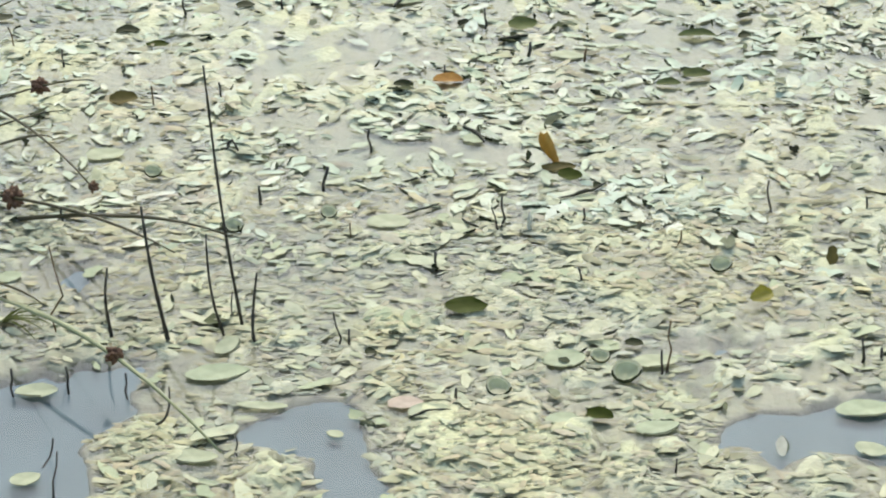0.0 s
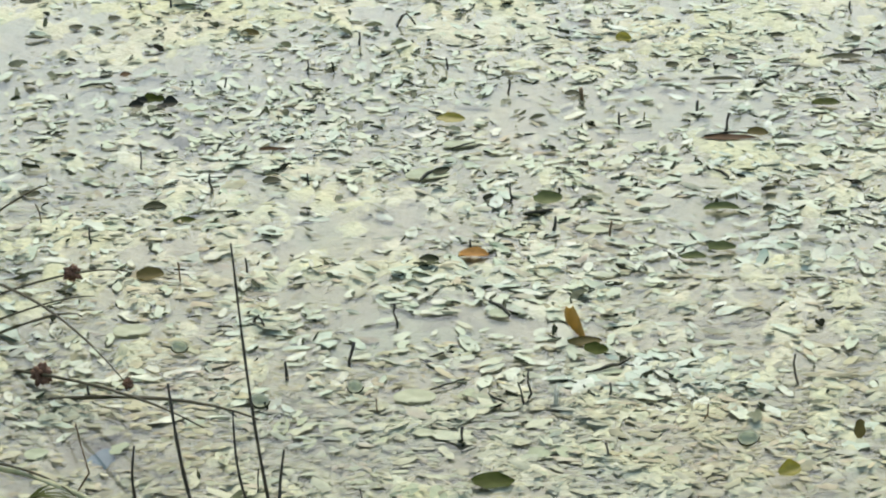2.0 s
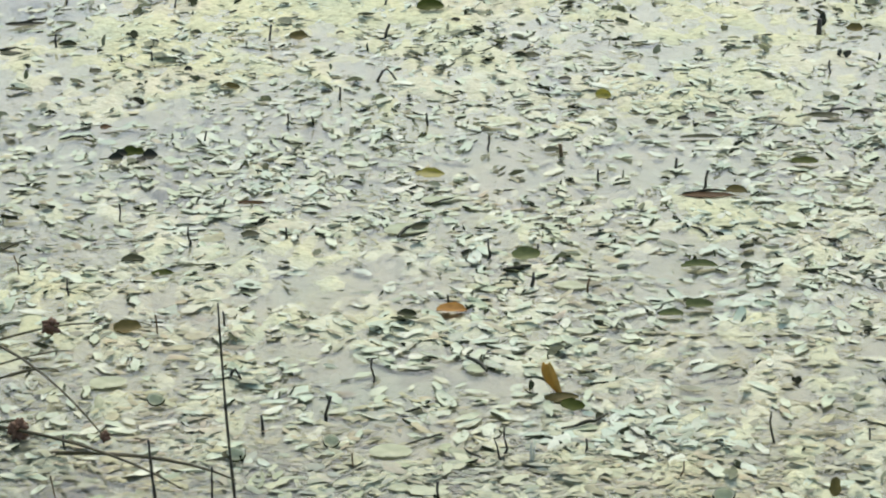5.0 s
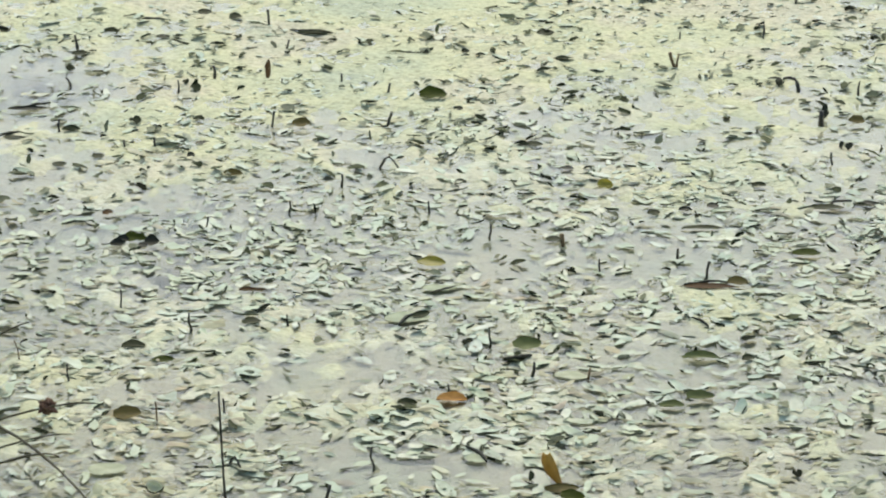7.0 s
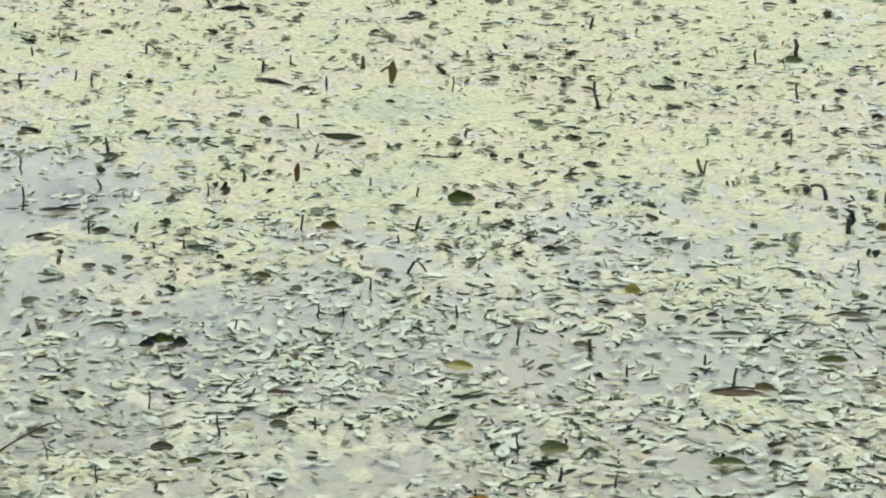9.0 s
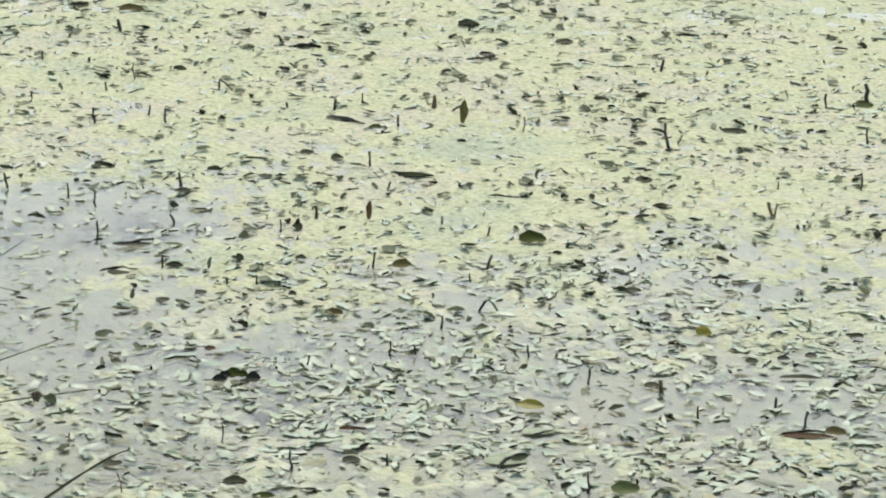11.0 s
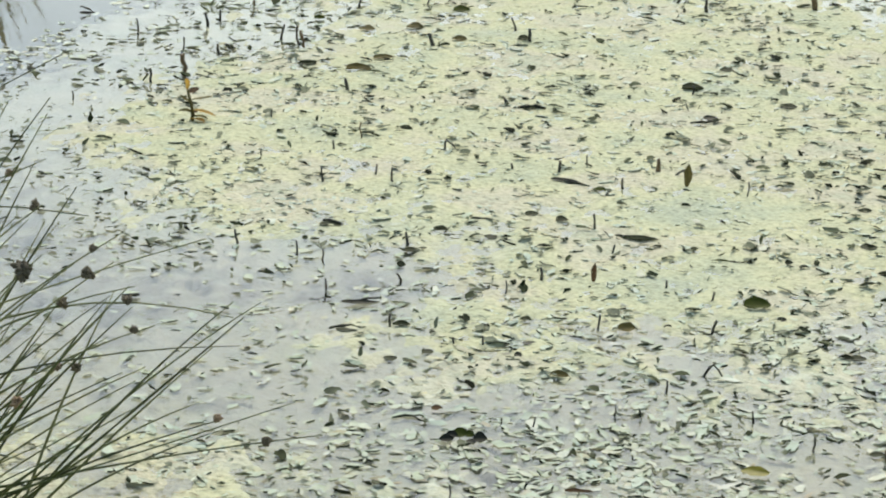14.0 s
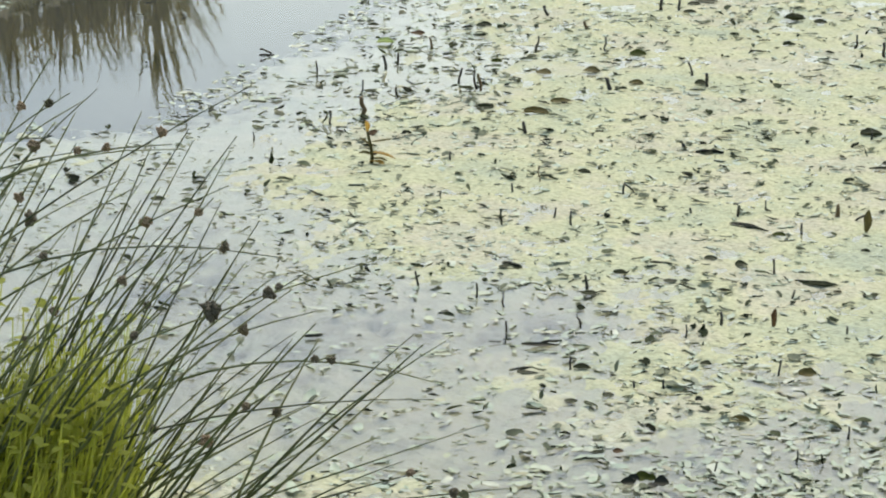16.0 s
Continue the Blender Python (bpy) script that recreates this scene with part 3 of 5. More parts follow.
def build_crumbs():
    """Small pale torn scraps that lie in the algae."""
    rng = np.random.RandomState(13)
    fan = np.array([(0, 1 + i, 1 + (i + 1) % 7) for i in range(7)])
    shapes = []
    for i in range(14):
        w = rng.uniform(0.22, 0.52)
        a = np.sort(np.arange(7) * math.tau / 7 + rng.uniform(-0.35, 0.35, 7))
        rim = np.column_stack([0.5 * np.cos(a), 0.5 * w * np.sin(a), rng.uniform(-0.03, 0.025, 7)]) * rng.uniform(0.6, 1.12, 7)[:, None]
        shapes.append((np.vstack([(rng.uniform(-0.1, 0.1), 0, rng.uniform(0.01, 0.06)), rim]), fan))
    n = 170000
    az, r = np.radians(rng.uniform(-34, 30, n)), rng.uniform(2.7, 8.5, n)
    x, y = r * np.sin(az), r * np.cos(az)
    keep = (rng.rand(n) < np.interp(y, [4.4, 5.2], [1.0, 0.5]) * np.clip((cover(x, y) + np.where(y < 4.6, 0.75, 0.5)) / 0.8, 0.04, 1) * np.clip((7.6 - r) / 2.2, 0, 1) * np.clip(1.0 + 1.6 * fbm(x, y * 0.7, 0.3, 3, 98), 0.1, 1.6)) & free_of_singles(x, y) & (mat_at(x, y)[2] > rng.uniform(-0.1, 0.7, n))
    x, y = x[keep], y[keep]
    k = len(x)
    size = rng.lognormal(np.log(0.023), 0.5, k).clip(0.006, 0.07)
    tilt = np.stack([rng.normal(0, 0.15, k), rng.normal(0, 0.12, k)], 1)
    me = scatter("algae_crumbs", shapes, np.stack([x, y], 1), size, rng.normal(0, 0.6, k), tilt, rng.uniform(0.0, 0.006, k) + np.maximum(mat_at(x, y)[0], -0.003), rng.randint(0, 14, k), CRUMB)
    tagged(new("algae_crumbs", me), "pale crumbs of algae and leaf scraps afloat", "algae", kind="stuff")


# ---- dead stems that stand out of the water ----
STEM_LABEL = {"dark_stem": "dark broken dead stem standing out of the water", "brown_stem": "brown broken dead stem standing out of the water", "bleached_stem": "bleached split stem standing out of the water"}


def stub(x, y, dx, height, radius, material):
    rng = random.Random(int(x * 1000) * 7 + int(y * 1000))
    pts, radii = [], []
    for i in range(6):
        u = i / 5
        sway = math.sin(u * math.pi) * rng.uniform(-0.12, 0.12) * height
        pts.append((x + dx * u + sway - dx * 0.2 * (i == 0), y + rng.uniform(-0.08, 0.08) * height, -0.05 + (height + 0.05) * u))
        radii.append(radius * 0.82 * (1.15 - 0.35 * u) * rng.uniform(0.8, 1.2))
    v, f = tube(pts, radii)
    ob = new("dead_stem", mesh_of("dead_stem", v, f, material))
    tagged(ob, STEM_LABEL[material.name], "stem", "dead stems in the pond")


STALKS = []


def tall_stem(x, y, mx, mz, tx, tz, radius):
    """A tall bare stalk, bent at one point on the way up."""
    cx, cz = 2 * mx - 0.5 * tx, 2 * mz - 0.5 * tz
    pts, radii = [(0, 0, -0.06)], [radius * 1.4]
    for i in range(13):
        u = i / 12
        pts.append((2 * u * (1 - u) * cx + u * u * tx, 0.01 * math.sin(5 * u + x * 9), 2 * u * (1 - u) * cz + u * u * tz))
        radii.append(radius * (1.2 - 0.55 * u) * (1 + 0.15 * math.sin(i * 2.1)))
    v, f = tube(pts, radii, 7)
    ob = new("bare_stalk", mesh_of("bare_stalk", v, f, DARK_STEM))
    ob.location = (x, y, 0)
    STALKS.append((ob, (x, y, 0)))
    tagged(ob, "tall thin dark bare stalk rising from the water", "stalk", "bare stalks")


def bent_stem(x, y, ax, az, bx, bz, radius):
    """A broken stalk folded over: up from its foot to a knee, then down again."""
    pts = [(x - ax * 0.1, y, -0.04), (x, y, 0.0), (x + ax * 0.6, y, az * 0.8), (x + ax, y, az), (x + (ax + bx) / 2, y - 0.004, (az + bz) / 2 + az * 0.12), (x + bx, y - 0.008, bz)]
    v, f = tube(pts, [radius * k for k in (1.1, 1.05, 1, 0.95, 0.85, 0.7)], 6)
    tagged(new("bent_stem", mesh_of("bent_stem", v, f, DARK_STEM)), "dark dead stem folded over above the water", "stem", "dead stems in the pond")


def sprig(x, y):
    """A few loose green blades afloat."""
    rng = random.Random(int(x * 100))
    verts, faces = [], []
    for i in range(9):
        turn, reach = rng.uniform(-0.9, 0.9), rng.uniform(0.05, 0.11)
        way, n = Vector((math.cos(turn), math.sin(turn), 0)), len(verts)
        side = Vector((-way.y, way.x, 0)) * 0.004
        for j in range(4):
            u = j / 3
            p = Vector((x, y, 0.004)) + way * reach * u + Vector((0, 0, 0.05 * u * (1.1 - u)))
            verts += [p - side * (1 - 0.8 * u), p + side * (1 - 0.8 * u)]
            if j:
                faces.append((n + 2 * j - 2, n + 2 * j - 1, n + 2 * j + 1, n + 2 * j))
    tagged(new("grass_sprig", mesh_of("grass_sprig", verts, faces, OLIVE)), "loose sprig of green blades afloat on the pond", "grass")


stub(-0.79, 5.36, 0.005, 0.043, 0.0035, DARK_STEM)
stub(-0.56, 5.66, -0.001, 0.042, 0.0037, DARK_STEM)
stub(-0.35, 5.70, -0.001, 0.028, 0.0037, DARK_STEM)
stub(0.09, 5.59, -0.001, 0.044, 0.0036, DARK_STEM)
stub(0.18, 5.42, 0.002, 0.035, 0.0047, DARK_STEM)
stub(0.29, 5.40, 0.008, 0.032, 0.0035, BROWN_STEM)
stub(-0.14, 4.95, -0.003, 0.043, 0.0027, DARK_STEM)
stub(-0.23, 4.77, 0.015, 0.044, 0.0048, DARK_STEM)
stub(-0.34, 4.72, -0.002, 0.028, 0.0042, DARK_STEM)
stub(-0.70, 4.64, 0.000, 0.023, 0.0031, DARK_STEM)
stub(0.11, 4.60, -0.003, 0.062, 0.0031, DARK_STEM)
stub(0.11, 4.59, -0.022, 0.044, 0.0026, DARK_STEM)
stub(0.16, 4.58, -0.003, 0.043, 0.0046, PALE_STEM)
stub(0.16, 4.58, 0.002, 0.034, 0.0031, PALE_STEM)
stub(0.26, 4.62, -0.003, 0.030, 0.0031, DARK_STEM)
stub(0.61, 4.68, -0.010, 0.057, 0.0026, DARK_STEM)
stub(0.25, 4.37, -0.013, 0.032, 0.0030, DARK_STEM)
stub(-0.01, 4.44, -0.003, 0.029, 0.0035, DARK_STEM)
stub(0.02, 3.95, 0.001, 0.025, 0.0032, DARK_STEM)
stub(0.36, 4.04, -0.002, 0.044, 0.0033, DARK_STEM)
stub(0.37, 4.06, 0.003, 0.089, 0.0023, BROWN_STEM)
stub(0.36, 3.73, 0.000, 0.022, 0.0022, DARK_STEM)
stub(-0.61, 4.00, -0.003, 0.036, 0.0028, DARK_STEM)
stub(-0.51, 3.98, -0.004, 0.035, 0.0028, DARK_STEM)
stub(-0.58, 3.64, 0.001, 0.089, 0.0022, DARK_STEM)
stub(-0.32, 3.79, -0.003, 0.028, 0.0022, DARK_STEM)
stub(-0.70, 3.99, -0.001, 0.037, 0.0033, DARK_STEM)
stub(-0.58, 5.16, -0.002, 0.047, 0.0023, BROWN_STEM)
stub(-0.89, 5.47, -0.022, 0.048, 0.0024, BROWN_STEM)
stub(-0.00, 5.32, 0.003, 0.025, 0.0029, DARK_STEM)
stub(-0.16, 4.14, -0.023, 0.061, 0.0024, DARK_STEM)
stub(-0.16, 4.14, 0.003, 0.031, 0.0033, DARK_STEM)
stub(-0.65, 4.18, -0.004, 0.168, 0.0019, BROWN_STEM)
stub(-0.37, 4.24, 0.012, 0.051, 0.0019, DARK_STEM)
stub(-0.17, 4.56, 0.002, 0.028, 0.0020, BROWN_STEM)
stub(0.41, 4.50, 0.016, 0.042, 0.0020, BROWN_STEM)
stub(0.70, 4.09, -0.007, 0.042, 0.0033, DARK_STEM)
stub(0.73, 4.09, -0.003, 0.023, 0.0038, DARK_STEM)
stub(-0.63, 3.76, 0.027, 0.041, 0.0022, DARK_STEM)
stub(0.78, 4.67, 0.000, 0.029, 0.0026, DARK_STEM)
stub(-1.05, 7.10, 0.011, 0.037, 0.0046, DARK_STEM)
stub(-0.77, 6.97, -0.003, 0.031, 0.0045, DARK_STEM)
stub(-0.85, 6.96, -0.002, 0.025, 0.0045, DARK_STEM)
stub(-0.48, 7.18, 0.006, 0.041, 0.0046, DARK_STEM)
stub(-0.27, 6.69, -0.001, 0.027, 0.0043, DARK_STEM)
stub(-0.39, 6.47, -0.000, 0.029, 0.0035, DARK_STEM)
stub(-0.05, 6.49, -0.002, 0.026, 0.0042, DARK_STEM)
stub(-0.59, 6.34, 0.012, 0.029, 0.0034, DARK_STEM)
stub(0.35, 6.08, -0.002, 0.028, 0.0033, DARK_STEM)
stub(0.58, 6.03, 0.017, 0.044, 0.0046, DARK_STEM)
stub(-0.73, 5.80, 0.004, 0.043, 0.0032, DARK_STEM)
stub(0.99, 6.91, -0.004, 0.032, 0.0037, DARK_STEM)
stub(0.54, 6.17, -0.004, 0.025, 0.0046, DARK_STEM)
stub(0.27, 6.23, -0.004, 0.037, 0.0074, BROWN_STEM)
stub(0.10, 6.30, -0.001, 0.034, 0.0040, DARK_STEM)
stub(-1.47, 8.63, -0.004, 0.055, 0.0046, DARK_STEM)
stub(-1.50, 9.07, -0.005, 0.035, 0.0057, DARK_STEM)
stub(-1.44, 9.24, 0.006, 0.063, 0.0039, BROWN_STEM)
stub(-1.24, 8.66, -0.006, 0.054, 0.0046, DARK_STEM)
stub(-1.31, 8.75, 0.001, 0.039, 0.0055, DARK_STEM)
stub(-1.32, 7.72, -0.004, 0.034, 0.0041, DARK_STEM)
stub(-1.27, 7.41, 0.003, 0.036, 0.0040, DARK_STEM)
stub(-1.10, 7.93, -0.006, 0.040, 0.0067, DARK_STEM)
stub(-0.76, 7.47, 0.001, 0.041, 0.0040, DARK_STEM)
stub(-0.66, 7.62, -0.013, 0.041, 0.0056, DARK_STEM)
stub(-0.31, 7.60, -0.000, 0.028, 0.0048, DARK_STEM)
stub(-0.18, 7.50, 0.009, 0.031, 0.0047, DARK_STEM)
stub(-0.18, 7.21, 0.022, 0.035, 0.0061, DARK_STEM)
stub(-0.55, 8.20, -0.008, 0.053, 0.0052, DARK_STEM)
stub(-0.63, 9.00, -0.004, 0.042, 0.0038, DARK_STEM)
stub(-0.49, 7.94, 0.012, 0.031, 0.0042, DARK_STEM)
stub(-0.40, 8.97, 0.007, 0.050, 0.0093, BROWN_STEM)
stub(-0.50, 8.74, -0.000, 0.036, 0.0046, DARK_STEM)
stub(-0.09, 8.70, -0.001, 0.052, 0.0036, DARK_STEM)
stub(0.38, 9.62, 0.008, 0.049, 0.0060, DARK_STEM)
stub(0.37, 8.52, -0.015, 0.091, 0.0062, DARK_STEM)
stub(0.92, 9.17, -0.001, 0.051, 0.0048, DARK_STEM)
stub(1.08, 9.27, -0.019, 0.066, 0.0097, DARK_STEM)
stub(1.01, 8.71, -0.001, 0.048, 0.0055, DARK_STEM)
stub(1.08, 8.53, -0.003, 0.029, 0.0054, DARK_STEM)
stub(0.94, 8.11, -0.008, 0.053, 0.0043, DARK_STEM)
stub(0.66, 7.79, -0.031, 0.049, 0.0074, BROWN_STEM)
stub(0.65, 7.78, 0.004, 0.049, 0.0041, BROWN_STEM)
stub(1.01, 7.24, -0.010, 0.045, 0.0085, DARK_STEM)
stub(-0.87, 8.91, -0.009, 0.025, 0.0056, DARK_STEM)
stub(0.68, 8.10, 0.002, 0.028, 0.0034, DARK_STEM)
stub(-0.45, 5.21, -0.001, 0.033, 0.0029, DARK_STEM)
stub(1.14, 7.52, 0.000, 0.049, 0.0040, DARK_STEM)
stub(-2.24, 10.16, -0.018, 0.077, 0.0120, BROWN_STEM)
stub(-2.33, 9.98, -0.013, 0.056, 0.0075, DARK_STEM)
stub(-2.60, 10.92, -0.007, 0.057, 0.0058, DARK_STEM)
stub(-2.34, 11.11, -0.022, 0.056, 0.0083, DARK_STEM)
stub(-2.33, 11.24, 0.007, 0.044, 0.0072, DARK_STEM)
stub(-2.23, 11.61, -0.026, 0.048, 0.0074, BROWN_STEM)
stub(-2.35, 10.60, 0.007, 0.053, 0.0057, DARK_STEM)
stub(-2.19, 10.56, -0.010, 0.041, 0.0067, DARK_STEM)
stub(-2.01, 10.90, 0.018, 0.062, 0.0069, DARK_STEM)
stub(-1.91, 10.81, -0.015, 0.074, 0.0069, DARK_STEM)
stub(-1.79, 11.64, 0.006, 0.070, 0.0061, DARK_STEM)
stub(-1.50, 11.69, 0.000, 0.069, 0.0061, DARK_STEM)
stub(-1.37, 10.88, -0.027, 0.054, 0.0114, DARK_STEM)
stub(-1.00, 11.04, -0.007, 0.061, 0.0093, DARK_STEM)
stub(-1.58, 9.99, -0.025, 0.051, 0.0095, DARK_STEM)
stub(-0.44, 12.07, 0.004, 0.061, 0.0063, DARK_STEM)
stub(-0.31, 11.89, -0.006, 0.064, 0.0099, DARK_STEM)
stub(-1.85, 12.51, -0.033, 0.051, 0.0105, DARK_STEM)
stub(-1.63, 12.21, -0.027, 0.040, 0.0115, BROWN_STEM)
stub(-1.07, 11.29, -0.035, 0.056, 0.0059, DARK_STEM)
stub(-1.88, 10.79, -0.029, 0.064, 0.0080, BROWN_STEM)
stub(-1.79, 9.50, -0.005, 0.035, 0.0051, DARK_STEM)
stub(-1.60, 7.83, -0.008, 0.049, 0.0051, DARK_STEM)
stub(-1.41, 7.78, -0.004, 0.038, 0.0042, DARK_STEM)
stub(-2.55, 9.67, -0.015, 0.029, 0.0042, DARK_STEM)
stub(-1.37, 12.79, 0.003, 0.064, 0.0107, DARK_STEM)
stub(-1.28, 12.81, -0.008, 0.064, 0.0080, DARK_STEM)
stub(-0.31, 10.20, -0.006, 0.039, 0.0054, DARK_STEM)
stub(0.16, 12.04, -0.015, 0.089, 0.0150, BROWN_STEM)
bent_stem(-0.18, 6.83, 0.023, 0.031, 0.048, 0.002, 0.0036)
bent_stem(0.98, 7.59, -0.011, 0.031, -0.045, 0.036, 0.0056)
bent_stem(-0.42, 4.94, 0.013, 0.025, 0.026, 0.002, 0.0033)
bent_stem(-2.87, 11.28, -0.035, 0.018, -0.059, 0.027, 0.0048)
bent_stem(-2.87, 11.28, -0.032, 0.002, -0.062, 0.002, 0.0048)
bent_stem(-0.27, 8.94, -0.037, 0.022, -0.067, 0.002, 0.0047)
bent_stem(0.94, 6.57, 0.013, 0.012, 0.055, 0.017, 0.0042)
bent_stem(-1.07, 7.55, -0.011, 0.020, 0.004, 0.002, 0.0032)
bent_stem(-1.13, 9.14, 0.003, 0.040, 0.049, 0.002, 0.0039)
bent_stem(-0.99, 9.89, -0.012, 0.031, 0.011, 0.002, 0.0042)
bent_stem(-0.72, 8.91, 0.004, 0.039, -0.015, 0.048, 0.0047)
sprig(-0.75, 4.22)
tall_stem(-0.34, 4.21, -0.030, 0.248, -0.050, 0.474, 0.0026)
tall_stem(-0.46, 4.14, -0.020, 0.140, -0.035, 0.255, 0.0033)
tall_stem(-0.37, 4.18, -0.019, 0.098, -0.024, 0.184, 0.0024)
tall_stem(-0.56, 4.17, -0.004, 0.064, 0.001, 0.131, 0.0029)
tall_stem(-0.31, 4.16, -0.009, 0.029, -0.000, 0.123, 0.0031)
tall_stem(-0.47, 3.86, 0.032, 0.026, 0.038, 0.072, 0.0023)


# ---- single leaves that stand out from the carpet ----
LEAF_LABEL = {
    "olive_leaf": "olive-green leaf curled up on the pond surface", "mossy_leaf": "mottled moss-green leaf lying on the pond surface", "yellow_olive_leaf": "yellow-olive leaf tilted up out of the water",
    "russet_leaf": "russet dead leaf floating flat on the water", "tan_leaf": "tan-brown dead leaf lying on the pond",
    "red_brown_leaf": "narrow red-brown dead leaf lying on the pond", "dark_leaf": "dark wet dead leaf lying on the pond", "wet_black_leaf": "soaked black leaf lump on the pond surface",
    "bleached_leaf": "bleached whitish curled leaf on the water", "pale_leaf": "large pale green floating pondweed leaf",
    "grey_green_leaf": "grey-green floating pondweed leaf", "lime_leaf": "bright lime-green leaf floating on the water",
    "pinkish_leaf": "faded pinkish leaf floating on the water"}


def single_leaf(x, y, length, width, tilt, yaw, material):
    rng = random.Random(int(x * 1000) * 3 + int(y * 1000))
    pale = material in (PALE_LEAF, GREEN_LEAF, WHITE_LEAF, PINK)
    if pale:
        tilt, width, yaw = tilt * 0.35, width * 0.9, yaw + rng.uniform(-12, 12)
    v, f = leaf_shape(length, width, rng.uniform(-0.06, 0.08) if pale else rng.uniform(0.05, 0.45), rng.uniform(-0.03, 0.05), rng.uniform(-0.3, 0.3) * (0.4 if pale else 1), 0.0 if pale else rng.uniform(0, 0.15))
    rag = [rng.uniform(0.92, 1.08) if pale else rng.uniform(0.75, 1.15) for _ in v]
    v = [(a + (rng.uniform(-0.015, 0.015) if pale else rng.uniform(-0.03, 0.03)) * length, b * r, c + rng.uniform(-0.02, 0.02) * width) for (a, b, c), r in zip(v, rag)]
    SINGLES.append((x, y - 0.2 * width, length * 0.55, width * 0.6 + 0.012))
    me = mesh_of("fallen_leaf", v, f, material)
    # Pale leaves get shade painted as a dark strip along their near edge.
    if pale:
        me.materials.append(EDGE_SHADE)
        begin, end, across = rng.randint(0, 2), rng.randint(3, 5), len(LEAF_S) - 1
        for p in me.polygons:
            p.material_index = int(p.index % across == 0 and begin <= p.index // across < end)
    ob = new("fallen_leaf", me)
    if y > 7.5 and yaw <= 45:
        tilt *= 0.6
    up = 0.003 + 0.5 * (length if yaw > 45 else width) * math.sin(radians(tilt))
    ob.matrix_world = pose(x, y, up, tilt if yaw <= 45 else 0, 0 if yaw <= 45 else -tilt, yaw)
    tagged(ob, LEAF_LABEL[material.name], "leaf", "single leaves on the pond")


single_leaf(0.04, 4.27, 0.074, 0.046, 12, 0, OLIVE)
single_leaf(0.55, 4.30, 0.049, 0.033, 35, 35, YELLOW_OLIVE)
single_leaf(0.01, 5.29, 0.062, 0.045, 5, -5, RUSSET)
single_leaf(0.17, 5.58, 0.063, 0.043, 25, 8, MOSS)
# Dark piece drawn for the dark under the tilted leaf above.
single_leaf(0.14, 5.51, 0.050, 0.032, 0, 10, DARK_LEAF)
single_leaf(-0.64, 5.17, 0.057, 0.047, 20, 12, TAN)
single_leaf(0.25, 3.89, 0.045, 0.034, 10, -20, OLIVE)
single_leaf(0.69, 4.45, 0.035, 0.022, 55, 80, TAN)
single_leaf(0.53, 3.79, 0.042, 0.023, 50, 75, WHITE_LEAF)
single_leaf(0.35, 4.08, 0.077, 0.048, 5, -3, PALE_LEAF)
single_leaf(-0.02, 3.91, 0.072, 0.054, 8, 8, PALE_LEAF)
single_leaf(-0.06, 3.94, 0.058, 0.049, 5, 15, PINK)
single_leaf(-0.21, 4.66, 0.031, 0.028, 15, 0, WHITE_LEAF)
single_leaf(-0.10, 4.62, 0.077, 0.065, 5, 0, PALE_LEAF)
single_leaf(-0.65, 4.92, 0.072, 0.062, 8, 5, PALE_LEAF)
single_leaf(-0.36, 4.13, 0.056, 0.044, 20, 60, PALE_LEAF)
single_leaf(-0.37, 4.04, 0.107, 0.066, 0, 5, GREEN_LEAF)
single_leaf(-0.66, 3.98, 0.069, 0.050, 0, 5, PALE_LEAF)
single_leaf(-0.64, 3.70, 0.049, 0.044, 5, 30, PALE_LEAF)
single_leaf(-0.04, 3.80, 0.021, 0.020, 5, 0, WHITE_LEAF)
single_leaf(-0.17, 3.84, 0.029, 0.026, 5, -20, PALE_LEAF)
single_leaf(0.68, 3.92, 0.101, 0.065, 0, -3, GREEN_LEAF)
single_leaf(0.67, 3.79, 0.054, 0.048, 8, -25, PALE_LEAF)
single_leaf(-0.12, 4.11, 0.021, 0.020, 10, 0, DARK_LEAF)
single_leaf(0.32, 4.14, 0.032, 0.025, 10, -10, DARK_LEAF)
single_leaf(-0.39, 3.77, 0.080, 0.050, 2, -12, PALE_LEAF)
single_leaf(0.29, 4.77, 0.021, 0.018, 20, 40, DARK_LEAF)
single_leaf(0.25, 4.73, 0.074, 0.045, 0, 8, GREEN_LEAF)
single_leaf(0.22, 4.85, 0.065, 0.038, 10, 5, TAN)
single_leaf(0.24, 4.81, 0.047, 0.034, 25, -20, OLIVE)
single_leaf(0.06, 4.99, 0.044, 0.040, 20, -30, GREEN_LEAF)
# Dark underside of the cupped leaf at this spot, drawn as its own piece.
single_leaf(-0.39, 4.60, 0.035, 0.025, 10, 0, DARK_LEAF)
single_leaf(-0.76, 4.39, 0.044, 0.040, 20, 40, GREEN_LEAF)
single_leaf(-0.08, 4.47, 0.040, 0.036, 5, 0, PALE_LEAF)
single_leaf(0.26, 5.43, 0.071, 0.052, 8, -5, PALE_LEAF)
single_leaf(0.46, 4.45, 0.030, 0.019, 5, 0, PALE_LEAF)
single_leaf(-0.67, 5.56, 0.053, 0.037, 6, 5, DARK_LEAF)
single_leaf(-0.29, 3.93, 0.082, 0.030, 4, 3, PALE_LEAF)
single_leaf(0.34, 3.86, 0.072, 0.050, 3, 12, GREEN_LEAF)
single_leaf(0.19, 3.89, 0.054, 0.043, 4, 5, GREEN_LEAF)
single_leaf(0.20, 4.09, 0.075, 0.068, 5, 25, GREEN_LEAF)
single_leaf(-0.78, 6.20, 0.035, 0.023, 35, 18, WET_LEAF)
single_leaf(-0.77, 6.23, 0.030, 0.025, 30, -15, WET_LEAF)
